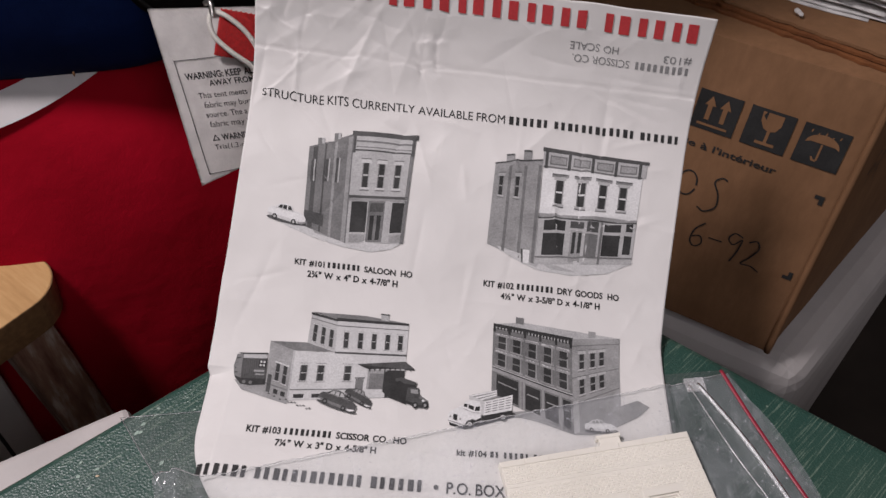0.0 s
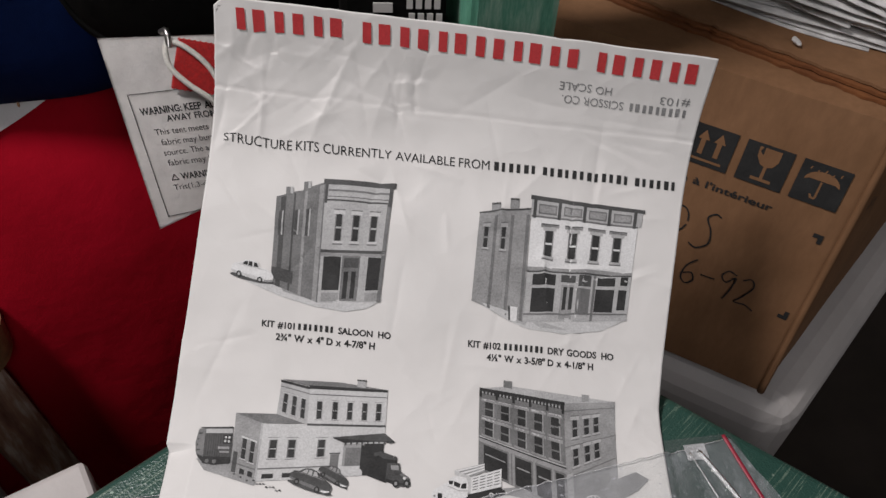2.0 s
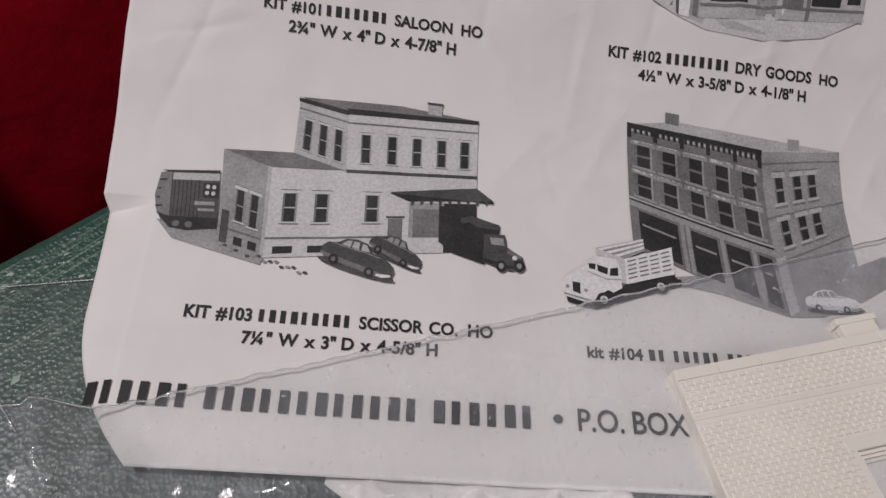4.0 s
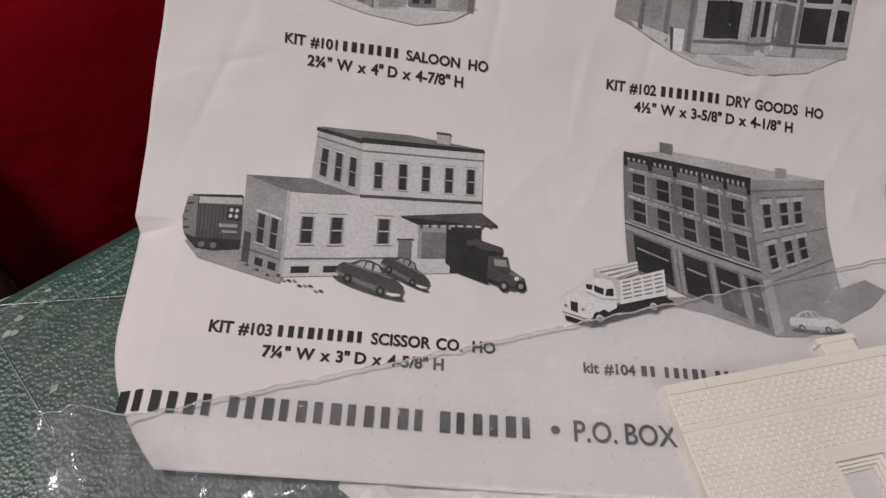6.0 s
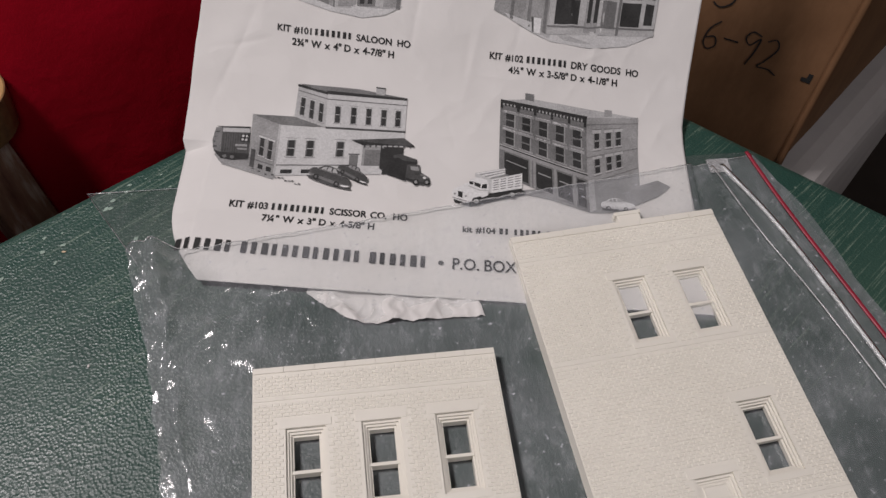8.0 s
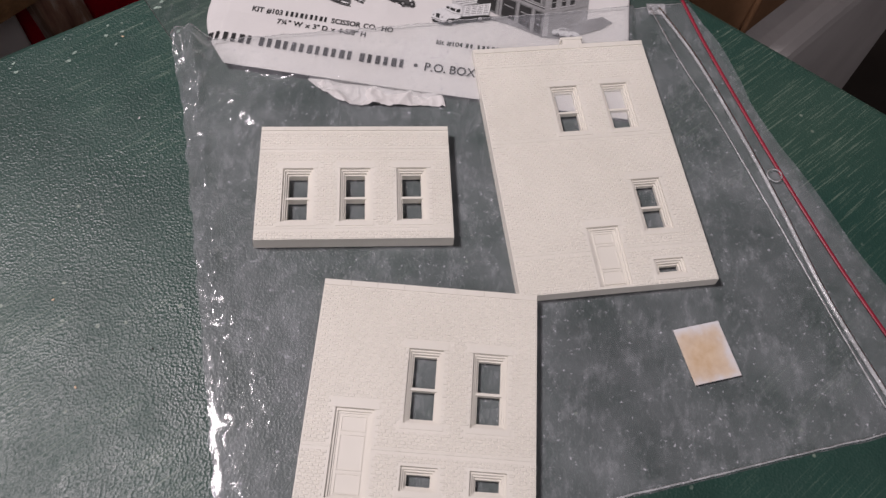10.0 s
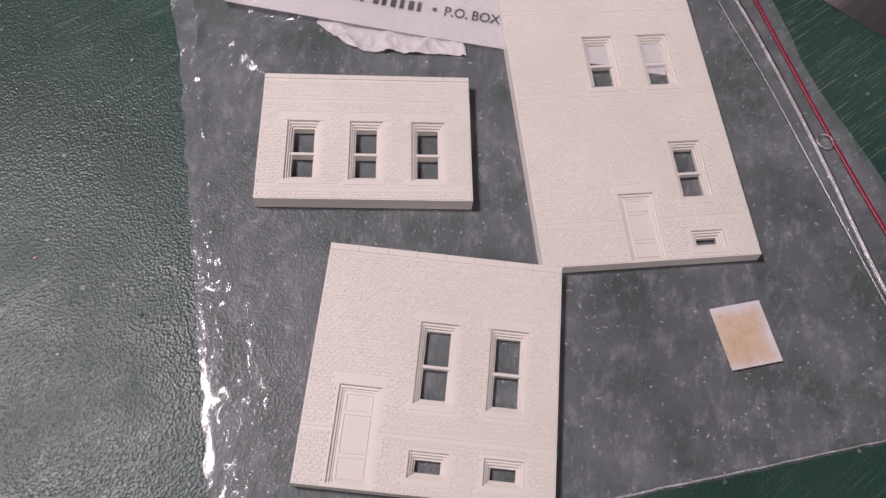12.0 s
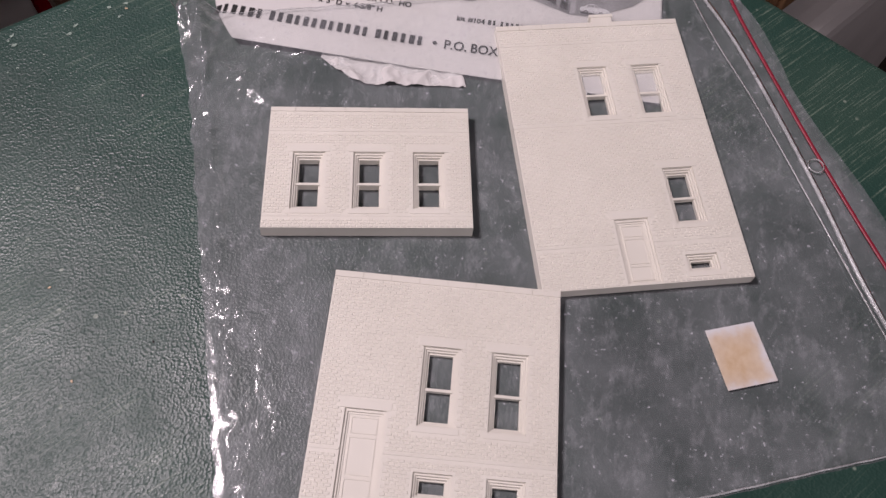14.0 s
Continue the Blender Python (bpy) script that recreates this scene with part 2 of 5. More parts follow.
CEIL = plain("ceiling_paint", (0.55, 0.53, 0.50), 0.9, 0.06, 3)

# ---- mesh helpers ----


def mesh_of(bm, name, smooth=False):
    me = bpy.data.meshes.new(name)
    bm.normal_update()
    bm.to_mesh(me)
    bm.free()
    for p in me.polygons:
        p.use_smooth = smooth
    return me


def part(name, bm, material, parent, label="", smooth=False):
    ob = new(name, mesh_of(bm, name, smooth))
    ob.data.materials.append(material)
    ob.parent = parent
    if label:
        tagged(ob, label)
    return ob


def thing(name, m, label, category, group="", kind=""):
    ob = new(name)
    ob.empty_display_size = 0.01
    ob.matrix_world = m
    return tagged(ob, label, category, group, kind)


def lone(name, bm, material, label, category, m=None, smooth=False, group="", kind=""):
    ob = new(name, mesh_of(bm, name, smooth))
    ob.data.materials.append(material)
    if m is not None:
        ob.matrix_world = m
    return tagged(ob, label, category, group, kind)


def box_bm(x0, x1, y0, y1, z0, z1, bevel=0.0, bm=None, segs=2):
    bm2 = bmesh.new()
    vs = [bm2.verts.new((x, y, z)) for z in (z0, z1) for y in (y0, y1) for x in (x0, x1)]
    for f in ((0, 2, 3, 1), (4, 5, 7, 6), (0, 1, 5, 4), (2, 6, 7, 3), (0, 4, 6, 2), (1, 3, 7, 5)):
        bm2.faces.new([vs[i] for i in f])
    if bevel:
        bmesh.ops.bevel(bm2, geom=bm2.edges[:], offset=bevel, segments=segs, affect="EDGES", profile=0.5)
    if bm is None:
        return bm2
    me = bpy.data.meshes.new("tmp")
    bm2.to_mesh(me)
    bm2.free()
    bm.from_mesh(me)
    bpy.data.meshes.remove(me)
    return bm


def grid_bm(nu, nv, fn, thick=0.0):
    """A sheet from a function of (s, t) in 0..1, with thickness below it where asked."""
    bm = bmesh.new()
    rows = [[bm.verts.new(fn(i / nu, j / nv)) for i in range(nu + 1)] for j in range(nv + 1)]
    for j in range(nv):
        for i in range(nu):
            bm.faces.new((rows[j][i], rows[j][i + 1], rows[j + 1][i + 1], rows[j + 1][i]))
    if thick:
        under = [[bm.verts.new(v.co - Vector((0, 0, thick))) for v in row] for row in rows]
        for j in range(nv):
            for i in range(nu):
                bm.faces.new((under[j][i], under[j + 1][i], under[j + 1][i + 1], under[j][i + 1]))
        for j in range(nv):
            for i in (0, nu):
                q = (rows[j][i], rows[j + 1][i], under[j + 1][i], under[j][i])
                bm.faces.new(q if i == 0 else q[::-1])
        for i in range(nu):
            for j in (0, nv):
                q = (rows[j][i], under[j][i], under[j][i + 1], rows[j][i + 1])
                bm.faces.new(q if j == 0 else q[::-1])
    return bm


def tube_bm(points, radius, sides=8, bm=None, flat=1.0):
    """A round cord along points; flat squashes it in height."""
    bm = bm or bmesh.new()
    pts = [Vector(p) for p in points]
    rings = []
    for k, p in enumerate(pts):
        d = (pts[min(k + 1, len(pts) - 1)] - pts[max(k - 1, 0)]).normalized()
        side = d.cross(Vector((0, 0, 1)))
        side = side.normalized() if side.length > 1e-4 else Vector((1, 0, 0))
        up = side.cross(d)
        rings.append([bm.verts.new(p + radius * (math.cos(a) * side + flat * math.sin(a) * up))
                      for a in (2 * math.pi * i / sides for i in range(sides))])
    for a, b in zip(rings, rings[1:]):
        for i in range(sides):
            bm.faces.new((a[i], a[(i + 1) % sides], b[(i + 1) % sides], b[i]))
    bm.faces.new(rings[0][::-1])
    bm.faces.new(rings[-1])
    return bm


def bezier(points, n=8):
    """A smooth line through points."""
    pts = [Vector(p) for p in points]
    out = []
    for k in range(len(pts) - 1):
        p0, p1, p2, p3 = pts[max(k - 1, 0)], pts[k], pts[k + 1], pts[min(k + 2, len(pts) - 1)]
        for i in range(n):
            t = i / n
            out.append(0.5 * ((2 * p1) + (p2 - p0) * t + (2 * p0 - 5 * p1 + 4 * p2 - p3) * t * t + (3 * p1 - p0 - 3 * p2 + p3) * t ** 3))
    out.append(pts[-1])
    return out


def pillow_bm(rx, ry, rz, power=3.0, nu=64, nv=40, rumple=0.0, scale=6.0):
    """A stuffed bag: a rounded box with soft dents."""
    bm = bmesh.new()

    def se(c, p):
        return math.copysign(abs(c) ** (2 / p), c)
    rows = []
    for j in range(nv + 1):
        b = -math.pi / 2 + math.pi * j / nv
        row = []
        for i in range(nu):
            a = 2 * math.pi * i / nu
            p = Vector((rx * se(math.cos(b), power) * se(math.cos(a), power), ry * se(math.cos(b), power) * se(math.sin(a), power), rz * se(math.sin(b), power)))
            p *= 1 + rumple * noise.noise(p * scale) + 0.4 * rumple * noise.noise(p * scale * 2.7)
            row.append(bm.verts.new(p))
        rows.append(row)
    for j in range(nv):
        for i in range(nu):
            k = (i + 1) % nu
            bm.faces.new((rows[j][i], rows[j][k], rows[j + 1][k], rows[j + 1][i]))
    bmesh.ops.remove_doubles(bm, verts=bm.verts[:], dist=1e-6)
    return bm


def text_bm(text, bold=0.0):
    """Lettering as a flat mesh one unit high, from the built-in font."""
    cu = bpy.data.curves.new("lettering", "FONT")
    cu.body, cu.size, cu.offset, cu.resolution_u, cu.fill_mode = text, 1.0, bold, 3, "FRONT"
    ob = bpy.data.objects.new("lettering", cu)
    scene.collection.objects.link(ob)
    bpy.context.view_layer.update()
    me = bpy.data.meshes.new_from_object(ob.evaluated_get(bpy.context.evaluated_depsgraph_get()))
    bm = bmesh.new()
    bm.from_mesh(me)
    bpy.data.meshes.remove(me)
    bpy.data.objects.remove(ob)
    bpy.data.curves.remove(cu)
    return bm


def span(bm):
    xs = [v.co.x for v in bm.verts]
    ys = [v.co.y for v in bm.verts]
    return min(xs), max(xs), min(ys), max(ys)


def line_bm(words, bold=0.0):
    """One line of print as a mesh 0..1 wide and 0..1 cap height. A word given as ('#', n) is a run of n plain bars."""
    out = bmesh.new()
    cap = span_of("H", bold)[3]
    x = 0.0
    for word in words:
        if isinstance(word, tuple):
            for k in range(word[1]):
                a = x + 0.62 * k
                b = a + (0.40, 0.34, 0.44, 0.36)[(k * 3 + word[1]) % 4]
                out.faces.new([out.verts.new(p) for p in ((a + 0.06, 0, 0), (b, 0, 0), (b, cap, 0), (a + 0.06, cap, 0))])
            x += 0.62 * word[1] + 0.33
        else:
            bm = text_bm(word.strip(), bold)
            x += 0.3 * (len(word) - len(word.lstrip()))
            x0, x1, _, _ = span(bm)
            bmesh.ops.translate(bm, verts=bm.verts[:], vec=(x - x0, 0, 0))
            me = bpy.data.meshes.new("tmp")
            bm.to_mesh(me)
            bm.free()
            out.from_mesh(me)
            bpy.data.meshes.remove(me)
            x += x1 - x0 + 0.33
    x -= 0.33
    for v in out.verts:
        v.co = Vector((v.co.x / x, v.co.y / cap, 0))
    return out


def span_of(text, bold):
    bm = text_bm(text, bold)
    s = span(bm)
    bm.free()
    return s


# ---- room ----
def room():
    for name, b, mat, label in (
            ("floor", (-2.4, 2.4, -2.4, 1.6, -0.82, -0.72), FLOOR, "dark worn floor of a cluttered room"),
            ("ceiling", (-2.4, 2.4, -2.4, 1.6, 1.7, 1.8), CEIL, "plain painted ceiling"),
            ("wall_north", (-2.4, 2.4, 1.6, 1.7, -0.72, 1.7), WALL, "plain dim room wall"),
            ("wall_south", (-2.4, 2.4, -2.5, -2.4, -0.72, 1.7), WALL, "plain dim room wall"),
            ("wall_west", (-2.5, -2.4, -2.4, 1.6, -0.72, 1.7), WALL, "plain dim room wall"),
            ("wall_east", (2.4, 2.5, -2.4, 1.6, -0.72, 1.7), WALL, "plain dim room wall")):
        lone(name, box_bm(*b), mat, label, name.split("_")[0], kind="structure")


room()


# ---- table ----
def table():
    t = thing("table", pose(0, 0, -0.72), "green painted tabletop with pebbled gloss, scratches and a blunt corner", "table")
    corner, left, right = Vector((0.0336, 0.376, 0)), Vector((-0.62, -0.047, 0)), Vector((0.75, -0.2875, 0))
    outline = [Vector((-0.62, -0.75, 0)), Vector((0.75, -0.75, 0)), right]
    a = corner + (right - corner).normalized() * 0.02
    b = corner + (left - corner).normalized() * 0.02
    for k in range(7):
        s = k / 6
        outline.append((1 - s) ** 2 * a + 2 * s * (1 - s) * corner + s * s * b)
    outline.append(left)
    bm = bmesh.new()
    top = [bm.verts.new((p.x, p.y, 0.72)) for p in outline]
    low = [bm.verts.new((p.x, p.y, 0.697)) for p in outline]
    face = bm.faces.new(top)
    bm.faces.new(low[::-1])
    n = len(top)
    for i in range(n):
        bm.faces.new((low[i], low[(i + 1) % n], top[(i + 1) % n], top[i]))
    bm.normal_update()
    bmesh.ops.bevel(bm, geom=[e for e in face.edges], offset=0.004, segments=3, affect="EDGES", profile=0.5)
    part("tabletop", bm, GREEN, t)
    rnd = random.Random(33)
    along, inward = (left - corner).normalized(), Vector((0.543, -0.840, 0))
    for k in range(64):
        size = rnd.uniform(0.0004, 0.0012)
        spot = corner + along * rnd.uniform(0.10, 0.34) + inward * (0.0045 + abs(rnd.gauss(0.0, 0.013)))
        turn = rnd.uniform(0.2, 1.2)
        bm = bmesh.new()
        rim = []
        for i in range(9):
            a = 2 * math.pi * i / 9
            r = size * rnd.uniform(0.45, 1.1)
            x, y = 1.3 * r * math.cos(a), 0.8 * r * math.sin(a)
            rim.append(bm.verts.new((spot.x + x * math.cos(turn) - y * math.sin(turn), spot.y + x * math.sin(turn) + y * math.cos(turn), 0.72025)))
        bm.faces.new(rim)
        part("chipped_spot", bm, CHIPPED, t, "pale chipped paint" if k == 0 else "")
    for x, y in ((-0.5, -0.2), (-0.5, -0.65), (0.62, -0.65), (0.05, 0.26)):
        part("leg", box_bm(x - 0.025, x + 0.025, y - 0.025, y + 0.025, 0, 0.697, 0.003), GREEN, t)


table()

# ---- the printed sheet ----
WX, QX = Vector((0.984, -0.178, 0)), Vector((0.178, 0.984, 0))
ORIGIN = -0.130 * WX + 0.211 * QX
SHEET_TOP = 0.2440


def rise_table():
    rows, b, z, step = [(0.0, 0.0)], 0.0, 0.0, 0.0005
    for k in range(600):
        s = (k + 0.5) * step
        if s < 0.055:
            th = 0.02
        elif s < 0.115:
            th = 0.02 + 0.67 * (s - 0.055) / 0.06
        elif s < 0.176:
            th = 0.69
        elif s < 0.226:
            th = 0.69 + 0.60 * (s - 0.176) / 0.050
        else:
            th = 1.29
        b += step * math.cos(th)
        z += step * math.sin(th)
        rows.append((b, z))
    return rows


RISE = rise_table()


def crease(u0, v0, angle, length, depth, wide):
    """A sharp fold across the paper that fades out at both ends."""
    c, s = math.cos(angle), math.sin(angle)

    def height(u, v):
        du, dv = u - u0, v - v0
        along, off = du * c + dv * s, abs(dv * c - du * s)
        if abs(along) > length or off > wide * 5:
            return 0.0
        return depth * (1 - (along / length) ** 2) * math.exp(-off / wide)
    return height


FOLDS = random.Random(21)
CREASES = [crease(FOLDS.uniform(0, 0.2), FOLDS.uniform(0.05, 0.235), FOLDS.uniform(0, 3.14), FOLDS.uniform(0.008, 0.028), FOLDS.choice((-1, 1)) * FOLDS.uniform(0.0003, 0.0008), FOLDS.uniform(0.0009, 0.0022)) for _ in range(110)]
CREASES += [crease(FOLDS.uniform(0.0, 0.085), FOLDS.uniform(0.195, 0.232), FOLDS.uniform(0, 3.14), FOLDS.uniform(0.008, 0.025), FOLDS.choice((-1, 1)) * FOLDS.uniform(0.0006, 0.0014), FOLDS.uniform(0.0009, 0.0022)) for _ in range(40)]
CREASES += [crease(0.050, 0.214, 1.15, 0.035, 0.0018, 0.0022), crease(0.035, 0.150, 2.6, 0.030, 0.0009, 0.002), crease(0.100, 0.075, 0.25, 0.06, 0.0008, 0.0035)]


def sheet_point(u, v, lift=0.0):
    """The place of the sheet u metres across and v metres up from its lower edge."""
    k = min(max(v, 0.0) / 0.0005, 598.0)
    i = int(k)
    b = RISE[i][0] + (RISE[i + 1][0] - RISE[i][0]) * (k - i)
    z = RISE[i][1] + (RISE[i + 1][1] - RISE[i][1]) * (k - i)
    if v < 0:
        b = v
    z += 0.002 - 0.085 * (u - 0.1) * min(1.0, max(0.0, (v - 0.03) / 0.06))
    up = min(1.0, max(0.0, (v - 0.06) / 0.08))
    z += 0.012 * max(0.0, u - 0.1) * math.exp(-((v - 0.085) / 0.035) ** 2) + 0.0028 * max(0.0, 1 - max(u, 0.0) / 0.085) * math.exp(-((v - 0.020) / 0.030) ** 2) - 0.010 * max(0.0, 0.1 - u) * up
    worn = up * (0.55 + 1.0 * math.exp(-(((u - 0.04) / 0.07) ** 2 + ((v - 0.21) / 0.05) ** 2)))
    z += worn * (0.0017 * noise.noise(Vector((u * 20, v * 20, 3.1))) + 0.0007 * noise.noise(Vector((u * 58, v * 52, 7.7))))
    z += (0.25 + 0.75 * up) * sum(c(u, v) for c in CREASES)
    z -= 0.0008 * math.exp(-abs(v - 0.2070 - 0.010 * (u - 0.1) ** 2 * 4) / 0.0006)
    edge = max(0.0, 0.004 - u) if v < 0.06 else 0.0
    z -= edge * 0.5
    z = z if z > 0.0022 else 0.0011 + 0.0011 * math.exp((z - 0.0022) / 0.0011)
    slope = math.atan2(RISE[i + 1][1] - RISE[i][1], RISE[i + 1][0] - RISE[i][0])
    return ORIGIN + WX * u + QX * (b - lift * math.sin(slope)) + Vector((0, 0, z + lift * math.cos(slope)))


def sheet_left(v):
    return -0.0080 + 0.0030 * max(0.0, 1 - v / 0.07) + 0.0150 * max(0.0, 1 - v / 0.034) ** 2 + 0.0095 * max(0.0, (v - 0.10) / 0.14)


def sheet_right(v):
    return 0.1915 + 0.0132 * max(0.0, (v - 0.09) / 0.15)


def on_sheet(bm, lift):
    for v in bm.verts:
        v.co = sheet_point(v.co.x * 0.001, v.co.y * 0.001, lift)
    return bm


class Picture:
    """A printed photograph, drawn in tones on the sheet; places are millimetres on the sheet."""

    def __init__(self, parent, label):
        self.bms, self.layers = {}, {}
        self.parent, self.label = parent, label
        self.k = 0

    def quad(self, q, tone, lift=0):
        """q: four corners, counted from the upper left, clockwise."""
        bm = self.bms.setdefault(tone + str(lift), bmesh.new())
        self.layers[tone + str(lift)] = (tone, lift)
        (ax, ay), (bx, by), (cx, cy), (dx, dy) = q
        nu = max(1, int(max(math.hypot(bx - ax, by - ay), math.hypot(cx - dx, cy - dy)) / 1.2))
        nv = max(1, int(max(math.hypot(dx - ax, dy - ay), math.hypot(cx - bx, cy - by)) / 1.2))
        rows = []
        for j in range(nv + 1):
            t = j / nv
            rows.append([bm.verts.new((*bil(q, i / nu, t), 0)) for i in range(nu + 1)])
        for j in range(nv):
            for i in range(nu):
                bm.faces.new((rows[j][i], rows[j + 1][i], rows[j + 1][i + 1], rows[j][i + 1]))

    def cell(self, q, s0, s1, t0, t1, tone, lift=1):
        self.quad([bil(q, s0, t0), bil(q, s1, t0), bil(q, s1, t1), bil(q, s0, t1)], tone, lift)

    def blob(self, x, y, rx, ry, tone, lift=1, turn=0.0, n=18):
        bm = self.bms.setdefault(tone + str(lift), bmesh.new())
        self.layers[tone + str(lift)] = (tone, lift)
        c, s = math.cos(radians(turn)), math.sin(radians(turn))
        mid = bm.verts.new((x, y, 0))
        ring = []
        for k in range(n):
            a = 2 * math.pi * k / n
            px, py = rx * math.cos(a), ry * math.sin(a)
            ring.append(bm.verts.new((x + px * c - py * s, y + px * s + py * c, 0)))
        for k in range(n):
            bm.faces.new((mid, ring[k], ring[(k + 1) % n]))

    def poly(self, points, tone, lift=1):
        """A small shape of any outline."""
        bm = self.bms.setdefault(tone + str(lift), bmesh.new())
        self.layers[tone + str(lift)] = (tone, lift)
        face = bm.faces.new([bm.verts.new((x, y, 0)) for x, y in points])
        bmesh.ops.triangulate(bm, faces=[face])

    def sash(self, q, s, t0, t1, w, lift=2, trim="pale"):
        """A window with a pale hood and sill, two dark panes and a rail."""
        self.cell(q, s - w * 0.72, s + w * 0.72, t0 - 0.035, t0, trim, lift)
        self.cell(q, s - w * 0.66, s + w * 0.66, t1, t1 + 0.022, trim, lift)
        self.cell(q, s - w * 0.72, s + w * 0.72, t0 - 0.043, t0 - 0.034, "mid", lift + 1)
        self.cell(q, s - w * 0.66, s + w * 0.66, t1 + 0.02, t1 + 0.032, "mid", lift + 1)
        m = (t0 + t1) / 2
        self.cell(q, s - w * 0.5, s + w * 0.5, t0, m - 0.008, "black", lift)
        self.cell(q, s - w * 0.5, s + w * 0.5, m + 0.008, t1, "black", lift)
        self.cell(q, s - w * 0.5, s - w * 0.36, t0, t1, "mid", lift + 1)
        self.cell(q, s + w * 0.38, s + w * 0.5, t0, t1, "soft", lift + 1)

    def done(self):
        pic = None
        for key in sorted(self.bms, key=lambda k: self.layers[k][1]):
            tone, lift = self.layers[key]
            bm = on_sheet(self.bms[key], 0.00030 + 0.00006 * lift)
            if pic is None:
                pic = part("printed_picture", bm, TONE[tone], self.parent, self.label)
            else:
                tagged(part("print_tone", bm, TONE[tone], pic), kind="stuff")


def bil(q, s, t):
    (ax, ay), (bx, by), (cx, cy), (dx, dy) = q
    return ((1 - t) * ((1 - s) * ax + s * bx) + t * ((1 - s) * dx + s * cx), (1 - t) * ((1 - s) * ay + s * by) + t * ((1 - s) * dy + s * cy))


def sedan(p, x, y, size, body, glass="black", turn=0.0, lift=4, shade="mid"):
    """A rounded saloon car seen from its front quarter, size long."""
    c, s = math.cos(radians(turn)), math.sin(radians(turn))

    def at(dx, dy):
        return x + size * (dx * c - dy * s), y + size * (dx * s + dy * c)

    def shape(tone, up, *pts):
        p.poly([at(*q) for q in pts], tone, lift + up)
    p.blob(*at(0.02, -0.15), size * 0.53, size * 0.07, "dark", lift, turn)
    shape(body, 1, (-0.50, -0.06), (-0.50, 0.05), (-0.45, 0.12), (-0.34, 0.15), (-0.24, 0.24), (-0.10, 0.28), (0.06, 0.26), (0.15, 0.15),
          (0.30, 0.13), (0.44, 0.07), (0.50, -0.02), (0.49, -0.12), (0.38, -0.17), (0.10, -0.16), (-0.30, -0.13))
    shape(shade, 2, (-0.50, -0.04), (-0.30, -0.06), (0.12, -0.08), (0.38, -0.11), (0.49, -0.08), (0.48, -0.13), (0.38, -0.17), (0.10, -0.16), (-0.30, -0.13), (-0.49, -0.08))
    shape(glass, 3, (-0.27, 0.14), (-0.21, 0.22), (-0.15, 0.23), (-0.15, 0.135))
    shape(glass, 3, (-0.13, 0.135), (-0.13, 0.235), (-0.05, 0.24), (-0.03, 0.13))
    shape(glass, 3, (0.00, 0.13), (-0.01, 0.235), (0.05, 0.235), (0.12, 0.14))
    shape("white" if body == "dark" else "soft", 3, (0.30, -0.13), (0.48, -0.09), (0.49, -0.12), (0.38, -0.165), (0.29, -0.16))
    shape("soft" if body == "dark" else "light", 3, (-0.42, 0.115), (-0.28, 0.128), (0.12, 0.122), (0.30, 0.11), (0.30, 0.10), (0.12, 0.108), (-0.28, 0.115))
    for dx, dy in ((-0.30, -0.115), (0.20, -0.145)):
        p.blob(*at(dx, dy), size * 0.065, size * 0.075, "black", lift + 4)
        p.blob(*at(dx, dy), size * 0.030, size * 0.036, "mid" if body == "dark" else "light", lift + 5)


